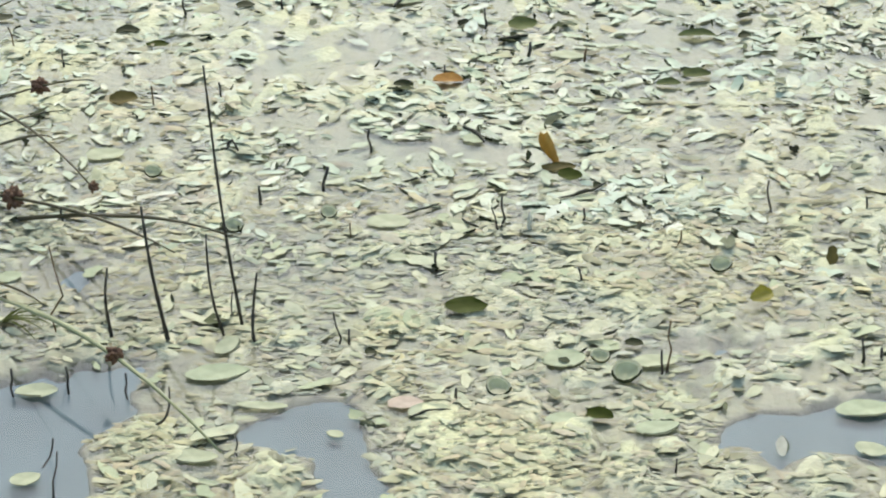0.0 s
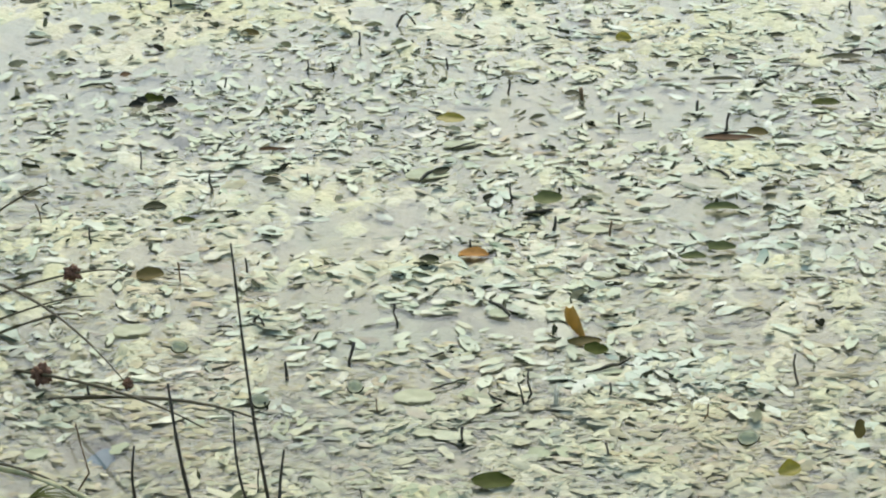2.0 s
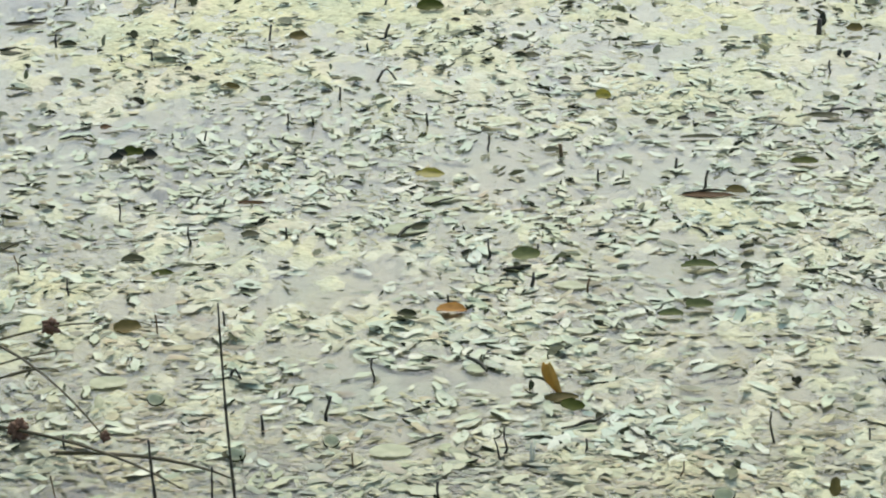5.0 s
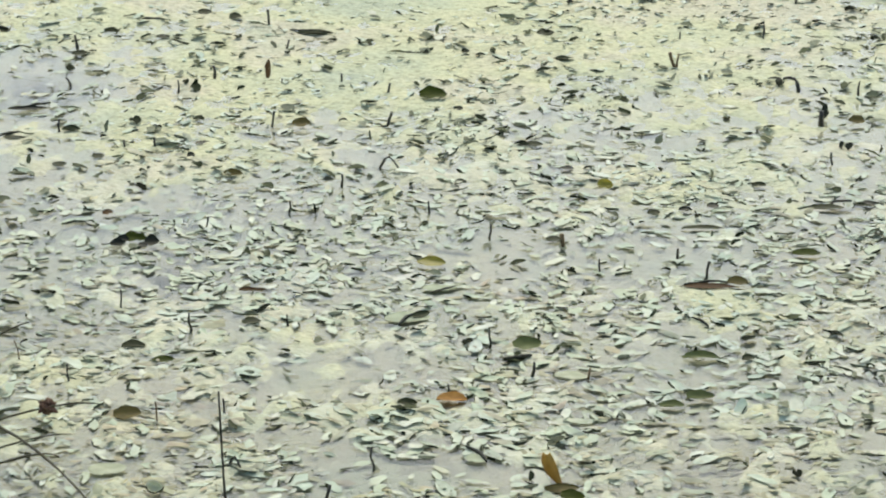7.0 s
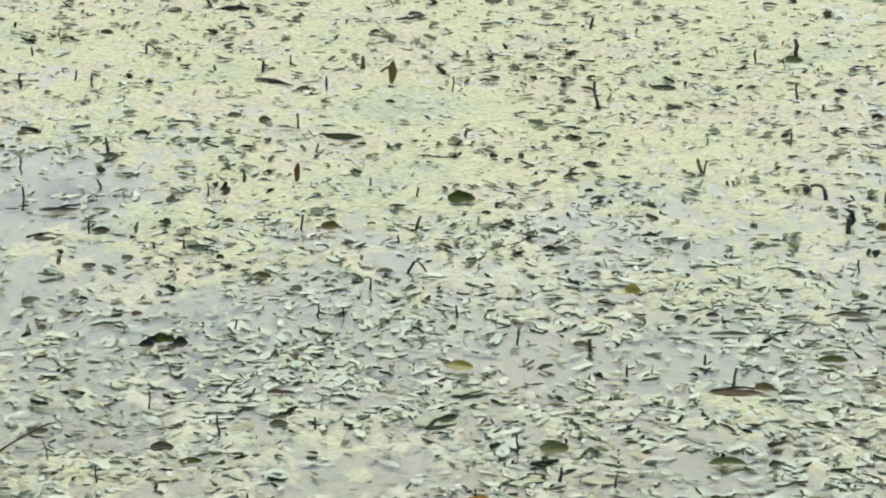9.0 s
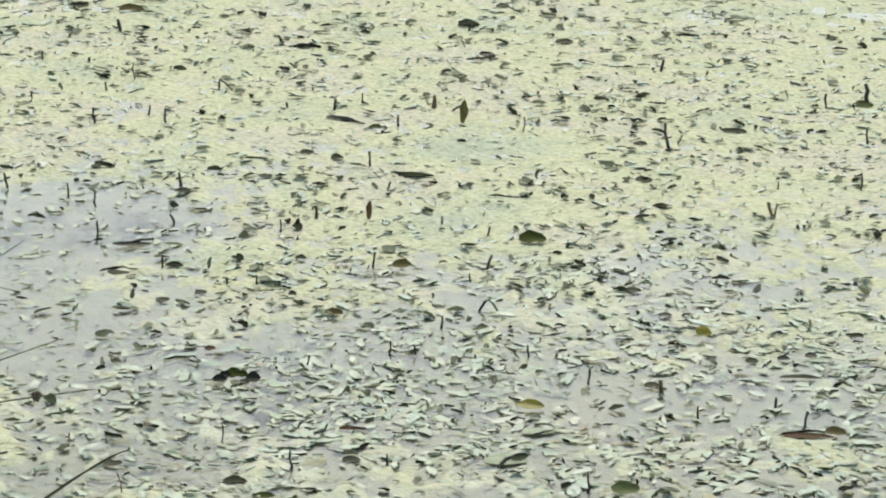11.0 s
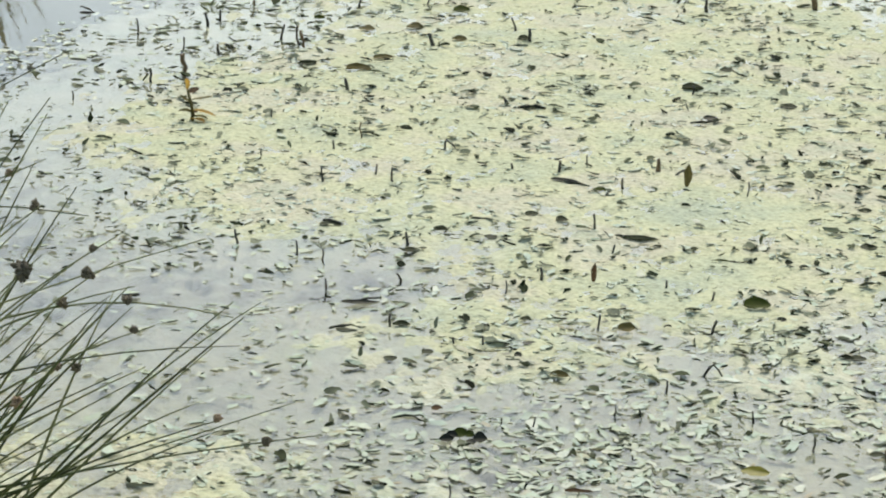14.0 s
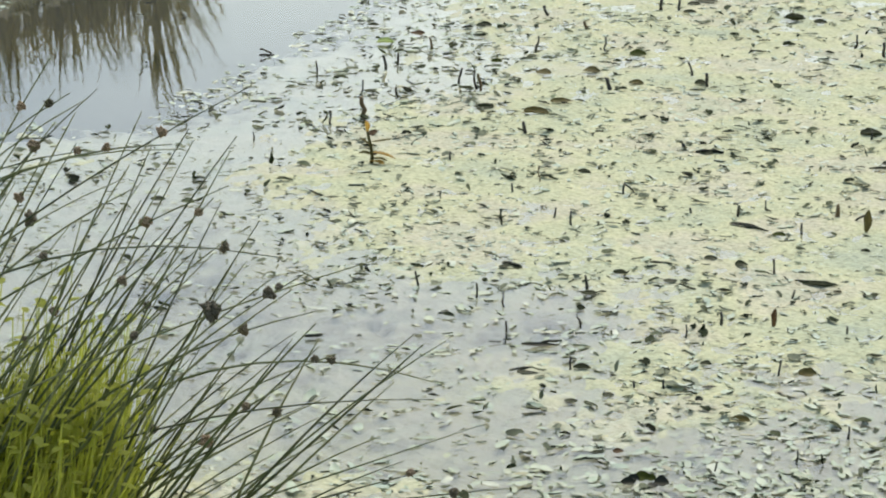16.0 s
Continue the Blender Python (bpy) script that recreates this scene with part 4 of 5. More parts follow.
single_leaf(-0.75, 6.24, 0.040, 0.029, 38, 5, OLIVE)
single_leaf(-0.73, 6.24, 0.032, 0.023, 35, -20, OLIVE)
single_leaf(-0.70, 6.21, 0.035, 0.031, 40, 12, WET_LEAF)
single_leaf(-0.72, 6.20, 0.027, 0.021, 20, -30, WET_LEAF)
single_leaf(-0.04, 6.10, 0.066, 0.038, 18, -5, YELLOW_OLIVE)
single_leaf(-0.09, 5.75, 0.097, 0.064, 20, 15, GREEN_LEAF)
# Dark edge of the green leaf above, drawn as its own narrow piece.
single_leaf(-0.06, 5.76, 0.050, 0.021, 25, 40, DARK_LEAF)
single_leaf(0.59, 5.97, 0.129, 0.029, 6, 3, RED_BROWN)
single_leaf(0.66, 5.99, 0.047, 0.039, 12, -10, TAN)
single_leaf(0.39, 6.67, 0.040, 0.036, 30, 10, YELLOW_OLIVE)
single_leaf(-0.40, 7.17, 0.049, 0.037, 30, 0, TAN)
single_leaf(-0.95, 5.64, 0.047, 0.029, 10, 0, DARK_LEAF)
single_leaf(0.54, 5.54, 0.080, 0.031, 6, 3, MOSS)
single_leaf(0.64, 5.53, 0.029, 0.026, 15, 20, DARK_LEAF)
single_leaf(0.84, 6.20, 0.067, 0.040, 6, 0, OLIVE)
single_leaf(-0.44, 5.91, 0.066, 0.020, 5, 4, RED_BROWN)
single_leaf(-0.43, 5.71, 0.042, 0.034, 10, 10, DARK_LEAF)
single_leaf(-0.02, 5.94, 0.077, 0.046, 10, -4, GREEN_LEAF)
single_leaf(0.52, 5.31, 0.058, 0.039, 10, 5, MOSS)
single_leaf(-0.05, 7.45, 0.075, 0.060, 22, 5, OLIVE)
single_leaf(0.02, 7.34, 0.026, 0.024, 20, 0, WET_LEAF)
single_leaf(0.28, 8.14, 0.051, 0.046, 22, 0, DARK_LEAF)
single_leaf(0.28, 8.58, 0.043, 0.039, 15, 0, DARK_LEAF)
single_leaf(0.59, 8.78, 0.081, 0.036, 20, -8, DARK_LEAF)
single_leaf(-0.16, 7.90, 0.060, 0.037, 8, -5, OLIVE)
single_leaf(-1.36, 8.10, 0.072, 0.053, 10, 4, DARK_LEAF)
single_leaf(-0.41, 8.11, 0.109, 0.039, 5, 2, DARK_LEAF)
single_leaf(-0.86, 8.05, 0.041, 0.037, 10, 0, DARK_LEAF)
single_leaf(-1.02, 8.10, 0.044, 0.036, 10, 0, DARK_LEAF)
single_leaf(-0.66, 8.28, 0.042, 0.038, 20, 25, DARK_LEAF)
single_leaf(1.10, 7.26, 0.047, 0.042, 20, 15, TAN)
single_leaf(-1.15, 7.04, 0.060, 0.026, 5, 0, DARK_LEAF)
single_leaf(-1.15, 7.29, 0.103, 0.028, 10, 8, WET_LEAF)
single_leaf(-1.01, 7.11, 0.049, 0.032, 5, 5, DARK_LEAF)
single_leaf(1.05, 9.20, 0.069, 0.062, 12, 3, OLIVE)
single_leaf(-0.69, 8.77, 0.099, 0.034, 15, -18, WET_LEAF)
single_leaf(-0.57, 8.69, 0.044, 0.039, 10, 0, OLIVE)
single_leaf(0.92, 7.67, 0.046, 0.033, 10, 0, WET_LEAF)
single_leaf(-0.29, 8.81, 0.076, 0.029, 62, 85, TAN)
single_leaf(-0.52, 7.64, 0.055, 0.019, 65, 88, RED_BROWN)
single_leaf(-1.00, 6.81, 0.036, 0.026, 10, 10, DARK_LEAF)
single_leaf(-0.60, 5.48, 0.048, 0.027, 10, 10, OLIVE)
single_leaf(0.46, 5.27, 0.051, 0.032, 8, 5, MOSS)
single_leaf(-0.08, 5.26, 0.042, 0.026, 15, -10, DARK_LEAF)
single_leaf(0.33, 7.86, 0.066, 0.037, 5, -8, DARK_LEAF)
single_leaf(-1.30, 9.42, 0.050, 0.036, 10, -15, DARK_LEAF)
single_leaf(0.05, 9.67, 0.060, 0.041, 10, 0, DARK_LEAF)
single_leaf(-1.35, 11.63, 0.073, 0.066, 28, 5, OLIVE)
single_leaf(-1.69, 11.15, 0.066, 0.059, 20, 10, TAN)
single_leaf(-2.36, 11.89, 0.060, 0.054, 20, -5, RED_BROWN)
single_leaf(-2.46, 11.66, 0.074, 0.067, 10, 10, LIME)
single_leaf(-0.90, 9.81, 0.050, 0.045, 15, 0, DARK_LEAF)
single_leaf(-0.73, 12.04, 0.055, 0.050, 15, 0, DARK_LEAF)
single_leaf(-0.62, 12.62, 0.063, 0.057, 15, -10, DARK_LEAF)
single_leaf(-0.74, 12.68, 0.095, 0.077, 10, -5, DARK_LEAF)
single_leaf(-0.32, 10.28, 0.082, 0.074, 10, 0, DARK_LEAF)
single_leaf(-2.65, 8.68, 0.050, 0.045, 12, 10, DARK_LEAF)
single_leaf(-1.86, 8.91, 0.027, 0.024, 10, 0, DARK_LEAF)
single_leaf(-1.61, 10.37, 0.101, 0.067, 15, 0, TAN)
single_leaf(-1.54, 10.59, 0.089, 0.051, 20, 18, TAN)
single_leaf(-1.82, 10.43, 0.071, 0.064, 12, 0, DARK_LEAF)
single_leaf(-1.50, 11.23, 0.071, 0.064, 15, 0, TAN)
single_leaf(-1.29, 11.02, 0.060, 0.054, 15, 0, TAN)
single_leaf(-0.76, 8.33, 0.043, 0.038, 20, 20, DARK_LEAF)
single_leaf(-2.14, 9.83, 0.047, 0.042, 20, 60, RED_BROWN)
single_leaf(-2.08, 9.51, 0.037, 0.033, 25, -50, RED_BROWN)
single_leaf(-1.23, 12.74, 0.064, 0.050, 15, 0, DARK_LEAF)
single_leaf(-1.18, 13.06, 0.109, 0.091, 15, 0, DARK_LEAF)
single_leaf(-2.60, 12.07, 0.051, 0.046, 5, 0, DARK_LEAF)
single_leaf(-1.03, 11.08, 0.056, 0.050, 20, 15, DARK_LEAF)
single_leaf(-2.11, 12.18, 0.072, 0.065, 10, 8, DARK_LEAF)
single_leaf(-1.23, 12.98, 0.065, 0.058, 15, 0, DARK_LEAF)
single_leaf(-2.00, 11.12, 0.038, 0.034, 10, 0, DARK_LEAF)
single_leaf(-1.92, 11.35, 0.048, 0.043, 10, 0, OLIVE)
single_leaf(-1.08, 7.85, 0.053, 0.038, 10, 0, DARK_LEAF)
single_leaf(-0.65, 7.01, 0.042, 0.024, 8, 4, WET_LEAF)
single_leaf(-0.67, 6.89, 0.023, 0.021, 30, 30, WET_LEAF)
single_leaf(1.02, 7.32, 0.041, 0.022, 50, 80, WET_LEAF)
single_leaf(1.05, 7.03, 0.025, 0.021, 40, 60, WET_LEAF)
single_leaf(1.03, 7.04, 0.025, 0.015, 40, 70, WET_LEAF)
single_leaf(0.30, 6.83, 0.035, 0.027, 8, 0, WET_LEAF)
single_leaf(0.22, 7.03, 0.048, 0.029, 10, 3, DARK_LEAF)
single_leaf(0.50, 6.48, 0.033, 0.028, 18, 8, DARK_LEAF)
single_leaf(0.58, 6.51, 0.033, 0.026, 10, 0, WET_LEAF)
single_leaf(0.65, 6.54, 0.031, 0.028, 15, 0, WET_LEAF)
single_leaf(0.78, 6.71, 0.037, 0.027, 10, -5, DARK_LEAF)
single_leaf(0.93, 6.54, 0.084, 0.035, 8, 0, DARK_LEAF)
single_leaf(0.61, 6.38, 0.101, 0.023, 6, 3, DARK_LEAF)
single_leaf(1.05, 6.57, 0.062, 0.022, 12, -40, WET_LEAF)
single_leaf(0.25, 6.28, 0.040, 0.029, 8, 0, DARK_LEAF)
single_leaf(-0.83, 6.43, 0.028, 0.025, 15, 20, RED_BROWN)
single_leaf(-0.55, 6.74, 0.049, 0.034, 12, -10, TAN)
single_leaf(-0.68, 7.22, 0.031, 0.028, 8, 0, DARK_LEAF)
single_leaf(-0.78, 7.13, 0.024, 0.022, 10, 0, WET_LEAF)
single_leaf(-0.29, 7.22, 0.024, 0.022, 12, 0, WET_LEAF)
single_leaf(-0.24, 9.78, 0.053, 0.042, 30, 15, WET_LEAF)
single_leaf(-0.46, 9.93, 0.070, 0.063, 10, 0, GREEN_LEAF)
single_leaf(-0.20, 10.65, 0.053, 0.048, 18, 0, DARK_LEAF)
single_leaf(0.04, 10.04, 0.063, 0.054, 15, 0, DARK_LEAF)
single_leaf(0.30, 9.23, 0.035, 0.031, 12, 0, WET_LEAF)
single_leaf(-0.91, 6.88, 0.034, 0.028, 12, 30, DARK_LEAF)
single_leaf(0.70, 10.95, 0.050, 0.045, 25, 0, OLIVE)


def dark_strip(x, y, length, thick, yaw, material):
    """A narrow dark strip, slightly bowed on the water: drawn for dark leaf edges, twigs and scraps."""
    rng = random.Random(int(x * 1000) + int(y * 1000) * 5)
    bow, pts, radii = rng.uniform(-0.12, 0.12) * length, [], []
    for i in range(9):
        u = i / 8
        pts.append(((u - 0.5) * length, bow * (1 - (2 * u - 1) ** 2), 0.35 * thick + 0.04 * length * rng.random() * u * (1 - u) * 4))
        radii.append(0.5 * thick * (0.25 + 0.75 * math.sin(math.pi * (0.08 + 0.84 * u)) ** 0.7) * rng.uniform(0.75, 1.15))
    v, f = tube(pts, radii, 6)
    ob = new("curled_leaf", mesh_of("curled_leaf", v, f, material))
    ob.matrix_world = pose(x, y, 0.003, 0, 0, yaw)
    SINGLES.append((x, y - 0.01, length * 0.4, 0.02))
    tagged(ob, "narrow black strip lying on the water", "leaf", "rolled leaves on the pond")


dark_strip(0.26, 4.75, 0.111, 0.007, 36, WET_LEAF)
dark_strip(0.06, 5.01, 0.080, 0.009, -61, WET_LEAF)
dark_strip(-0.08, 5.74, 0.097, 0.009, 57, WET_LEAF)
dark_strip(0.15, 5.52, 0.065, 0.011, 22, WET_LEAF)
dark_strip(-0.01, 5.93, 0.069, 0.005, 37, WET_LEAF)
dark_strip(0.60, 5.99, 0.138, 0.006, 8, WET_LEAF)
dark_strip(0.55, 5.75, 0.074, 0.006, -55, WET_LEAF)
dark_strip(-0.04, 4.67, 0.081, 0.005, 36, WET_LEAF)
dark_strip(0.05, 4.61, 0.047, 0.006, -50, WET_LEAF)
dark_strip(0.28, 4.18, 0.036, 0.006, 35, WET_LEAF)
dark_strip(-0.02, 3.90, 0.072, 0.005, 21, WET_LEAF)
dark_strip(-1.14, 7.32, 0.094, 0.009, 39, WET_LEAF)
dark_strip(-0.66, 8.76, 0.126, 0.011, -32, WET_LEAF)
dark_strip(-0.78, 6.22, 0.037, 0.010, 33, WET_LEAF)
dark_strip(-0.12, 7.91, 0.060, 0.008, -10, WET_LEAF)
dark_strip(0.50, 10.23, 0.084, 0.013, -4, WET_LEAF)
dark_strip(-0.26, 9.74, 0.113, 0.010, 28, WET_LEAF)
dark_strip(-0.45, 8.14, 0.078, 0.007, -6, WET_LEAF)
dark_strip(-1.17, 7.06, 0.069, 0.009, 35, WET_LEAF)
dark_strip(-0.91, 8.25, 0.070, 0.011, 2, WET_LEAF)
dark_strip(-1.82, 10.45, 0.062, 0.018, 14, DARK_LEAF)
dark_strip(-1.36, 8.12, 0.064, 0.016, -26, WET_LEAF)
dark_strip(-0.33, 10.32, 0.054, 0.017, 14, WET_LEAF)
dark_strip(-1.79, 7.24, 0.049, 0.013, 26, WET_LEAF)
dark_strip(-0.89, 9.82, 0.100, 0.020, 6, WET_LEAF)


def upright_leaf(x, y):
    """A golden-brown spoon-shaped blade that stands on its tip, leaning to one side."""
    verts, faces = [], []
    for i in range(9):
        u = i / 8
        half = 0.015 * math.sin(math.pi * (0.1 + 0.8 * u)) ** 0.8 * (0.7 + 0.4 * u)
        for s in (-1, -0.5, 0, 0.5, 1):
            verts.append((-0.028 * u - 0.006 * math.sin(3 * u) + s * half, 0.012 * s * s - 0.01 * u, 0.072 * u))
    for i in range(8):
        for k in range(4):
            faces.append((i * 5 + k, i * 5 + k + 1, (i + 1) * 5 + k + 1, (i + 1) * 5 + k))
    n = len(verts)
    verts += [(a, b + 0.0015, c) for a, b, c in verts]
    faces += [tuple(n + i for i in reversed(q)) for q in faces]
    ob = new("upright_leaf", mesh_of("upright_leaf", verts, faces, GOLDEN))
    ob.location = (x, y, 0.0)
    tagged(ob, "golden-brown dead leaf standing upright in the water", "leaf", "single leaves on the pond")


upright_leaf(0.22, 4.87)


def russet_plant(x, y, high):
    """A small dying water plant: a bent stalk with a few hanging russet blades, each a part of its own."""
    rng = random.Random(8)
    home = new("wilted_waterweed")
    home.location = (x, y, 0)
    tagged(home, "small russet-brown dying water plant standing upright in the pond", "waterweed")
    pts = [Vector((0.012 * math.sin(4 * u), 0, -0.04 + (high + 0.04) * u)) for u in (0, 0.2, 0.4, 0.6, 0.8, 1)]
    v, f = tube(pts, [0.007, 0.007, 0.007, 0.006, 0.006, 0.004], 6)
    main = new("main_axis", mesh_of("main_axis", v, f, TAN))
    main.parent = home
    for where, turn, length, width, up in ((0.95, -1.45, 0.05, 0.02, 1.1), (0.62, 0.2, 0.075, 0.024, 0.15), (0.5, 2.7, 0.06, 0.022, 0.35), (0.36, 0.1, 0.085, 0.028, -0.25), (0.3, -2.9, 0.05, 0.02, 0.1), (0.18, 0.5, 0.06, 0.026, -0.2), (0.1, -0.6, 0.07, 0.03, 0.0)):
        v, f = leaf_shape(length, width, 0.3, rng.uniform(-0.15, 0.1), rng.uniform(-0.4, 0.4), 0.2)
        blade = new("blade", mesh_of("blade", [(a + length / 2, b, c) for a, b, c in v], f, GOLDEN if where in (0.95, 0.36, 0.1) else TAN))
        blade.parent = home
        blade.matrix_basis = Matrix.LocRotScale((0.012 * math.sin(4 * where), 0, high * where), Euler((rng.uniform(-0.5, 0.5), -up, turn)), (1, 1, 1))


russet_plant(-2.07, 9.39, 0.125)


def cup_leaf(x, y, size, tilt, yaw):
    """A pale round leaf curled into a shallow cup, paler at its edge, with shade painted dark on its near lip."""
    rng = random.Random(int(x * 1000))
    verts, faces = [(0, 0, 0)], []
    for ring, rad in enumerate((0.3, 0.6, 0.8, 0.95, 1.06)):
        for k in range(14):
            a = k * math.tau / 14
            w = size / 2 * rad * (1 + 0.08 * math.sin(2 * a + x * 40) + 0.05 * math.sin(3 * a + 1))
            verts.append((w * math.cos(a) * 1.15, w * math.sin(a), size * ((0.38 * rad ** 3 if ring < 4 else 0.2) + rng.uniform(-0.015, 0.015))))
    faces += [(0, 1 + k, 1 + (k + 1) % 14) for k in range(14)]
    for ring in range(4):
        for k in range(14):
            a, b = 1 + ring * 14 + k, 1 + ring * 14 + (k + 1) % 14
            faces.append((a, a + 14, b + 14, b))
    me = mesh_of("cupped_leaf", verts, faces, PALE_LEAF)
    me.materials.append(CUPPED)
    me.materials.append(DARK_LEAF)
    # Near half of the outer lip is dark to paint the cup's shaded underside.
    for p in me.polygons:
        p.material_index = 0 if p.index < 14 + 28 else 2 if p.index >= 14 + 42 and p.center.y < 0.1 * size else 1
    ob = new("cupped_leaf", me)
    ob.matrix_world = pose(x, y, 0.35 * size * math.sin(radians(tilt)), tilt, 0, yaw)
    SINGLES.append((x, y - 0.2 * size, size * 0.6, size * 0.6))
    tagged(ob, "pale round leaf curled into a cup on the water", "leaf", "single leaves on the pond")


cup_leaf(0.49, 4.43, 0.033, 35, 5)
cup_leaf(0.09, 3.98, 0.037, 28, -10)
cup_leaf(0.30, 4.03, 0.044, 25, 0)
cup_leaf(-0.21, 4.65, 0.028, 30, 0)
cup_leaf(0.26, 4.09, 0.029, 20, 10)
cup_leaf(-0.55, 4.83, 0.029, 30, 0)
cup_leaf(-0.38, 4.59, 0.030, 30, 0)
build_pondweed()
build_litter()
build_crumbs()


# ---- rushes on the near shore ----
SWAY = []


def clump(x, y, label):
    ob = new("rush_clump")
    ob.location = (x, y, -0.2)
    return tagged(ob, label, "rush", "rush clumps")


def build_seedhead(material):
    rng = random.Random(5)
    verts, faces = [], []
    for i in range(64):
        way = Vector((rng.gauss(0, 1), rng.gauss(0, 1), rng.gauss(0.1, 0.9))).normalized()
        reach = rng.uniform(0.006, 0.0125) * (1.2 if way.x > 0.2 else 0.9)
        root = way * reach * 0.25
        v, f = tube([root, way * reach * 0.65, way * reach], [0.0012, 0.0034, 0.0008], 5)
        faces += [tuple(len(verts) + j for j in q) for q in f]
        verts += v
    return mesh_of("seedhead", verts, faces, material)


SEEDHEAD = build_seedhead(SEED)
RUSTY_HEAD = build_seedhead(RUSTY)


def rush(home, base, mid, tip, head_at=0.0, head_size=0.0, radius=0.0033, give=1.0):
    """One round stem from the clump's foot, arching over to its tip, with a seedhead on its way."""
    rng = random.Random(int(tip[0] * 999) + int(tip[2] * 777))
    b = Vector((base[0], base[1], -0.2))
    c, t = Vector(mid), Vector(tip)
    at = lambda u: b * (1 - u) ** 2 + c * (2 * u * (1 - u)) + t * u * u
    steps = 14
    pts = [at(i / steps) - b for i in range(steps + 1)]
    radius *= rng.uniform(0.85, 1.15)
    radii = [radius * (1.1 - 0.78 * (i / steps) ** 3) for i in range(steps + 1)]
    v, f = tube(pts, radii, 6)
    material = RUSH_PALE if home is near_clump and radius > 0.0044 else RUSH_DRY if home is near_clump else RUSH_GREEN
    stem = new("stem", mesh_of("stem", v, f, material))
    stem.parent = home
    foot = b - home.location
    stem.matrix_basis = Matrix.Translation(foot)
    if head_size:
        head = new("seedhead", RUSTY_HEAD if home is near_clump else SEEDHEAD)
        head.parent = stem
        head.matrix_basis = Matrix.LocRotScale(at(head_at) - b + Vector((0, 0, 0.004)), Euler((rng.uniform(0, 6), rng.uniform(0, 6), 0)), (head_size * (1.3 if home is near_clump else 1.08),) * 3)
        head["label"] = "rusty brown bristly seedhead" if home is near_clump else "dark brown bristly seedhead"
    SWAY.append((stem, foot, give * rng.uniform(0.8, 1.2), rng.uniform(0, 6.28)))


big_clump = clump(-2.1, 5.35, "tall dark green rush clump with brown seedheads at the water's edge")
near_clump = clump(-1.2, 4.5, "sparse drooping rush stems hanging low over the pond")
rush(big_clump, (-3.00, 5.12), (-2.33, 5.13, 0.66), (-1.45, 5.14, 1.15), 0.90, 1.1)
rush(big_clump, (-3.00, 5.16), (-2.33, 5.18, 0.54), (-1.50, 5.21, 0.92), 0.89, 1.1)
rush(big_clump, (-2.62, 5.24), (-2.34, 5.14, 0.93), (-1.38, 5.05, 0.85), 0.94, 1.1)
rush(big_clump, (-2.15, 5.05), (-1.86, 5.13, 0.53), (-1.49, 5.20, 1.04))
rush(big_clump, (-3.00, 5.13), (-2.13, 5.07, 0.48), (-1.14, 5.01, 0.84), 0.88, 1.3)
rush(big_clump, (-2.36, 5.35), (-1.81, 5.34, 0.68), (-1.10, 5.34, 0.50), 0.84, 1.0, give=-1)
rush(big_clump, (-2.25, 5.30), (-1.87, 5.30, 0.43), (-1.37, 5.29, 0.76), 0.93, 0.8)
rush(big_clump, (-1.95, 5.24), (-1.63, 5.16, 0.33), (-1.30, 5.09, 0.69))
rush(big_clump, (-1.67, 5.24), (-1.53, 5.32, 0.28), (-1.37, 5.40, 0.57), 0.74, 1.0, give=-0.65)
rush(big_clump, (-1.81, 5.21), (-1.49, 5.26, 0.30), (-1.14, 5.31, 0.61), give=0.8)
rush(big_clump, (-1.96, 5.25), (-1.49, 5.16, 0.25), (-1.08, 5.06, 0.67), give=0.8)
rush(big_clump, (-1.82, 5.28), (-1.55, 5.30, 0.15), (-1.18, 5.32, 0.50), give=0.8)
rush(big_clump, (-2.33, 5.14), (-2.18, 5.04, 0.67), (-1.79, 4.93, 1.24), 0.91, 0.9)
rush(big_clump, (-2.62, 5.31), (-2.30, 5.30, 0.58), (-1.92, 5.30, 1.11))
rush(big_clump, (-2.62, 5.27), (-2.50, 5.35, 0.70), (-1.88, 5.43, 1.05))
rush(big_clump, (-2.62, 5.26), (-2.38, 5.36, 0.60), (-1.86, 5.45, 1.07))
rush(big_clump, (-2.62, 5.17), (-2.52, 5.23, 0.98), (-1.65, 5.30, 1.00))
rush(big_clump, (-2.62, 5.18), (-2.49, 5.28, 0.94), (-1.68, 5.38, 0.98), 0.91, 0.9)
rush(big_clump, (-2.19, 5.31), (-2.01, 5.23, 0.47), (-1.73, 5.14, 0.89))
rush(big_clump, (-2.36, 5.09), (-1.92, 5.03, 0.34), (-1.76, 4.97, 0.93))
rush(big_clump, (-2.62, 5.34), (-2.32, 5.33, 0.59), (-1.74, 5.31, 0.91))
rush(big_clump, (-2.23, 5.24), (-1.91, 5.19, 0.41), (-1.58, 5.15, 0.83))
rush(big_clump, (-2.29, 5.20), (-1.93, 5.18, 0.38), (-1.52, 5.15, 0.80))
rush(big_clump, (-2.62, 5.16), (-2.21, 5.17, 0.42), (-1.69, 5.19, 0.79))
rush(big_clump, (-2.21, 5.23), (-1.81, 5.31, 0.21), (-1.35, 5.40, 0.44), give=0.8)
rush(big_clump, (-2.32, 5.25), (-1.88, 5.35, 0.18), (-1.41, 5.44, 0.41), give=0.8)
rush(big_clump, (-1.88, 5.31), (-1.62, 5.41, 0.17), (-1.25, 5.52, 0.31), give=0.8)
rush(big_clump, (-2.61, 5.25), (-1.81, 5.18, 0.11), (-0.97, 5.10, 0.48), give=0.6)
rush(big_clump, (-2.62, 5.31), (-1.84, 5.41, 0.12), (-0.97, 5.51, 0.24), 0.93, 1.0, give=-0.3)
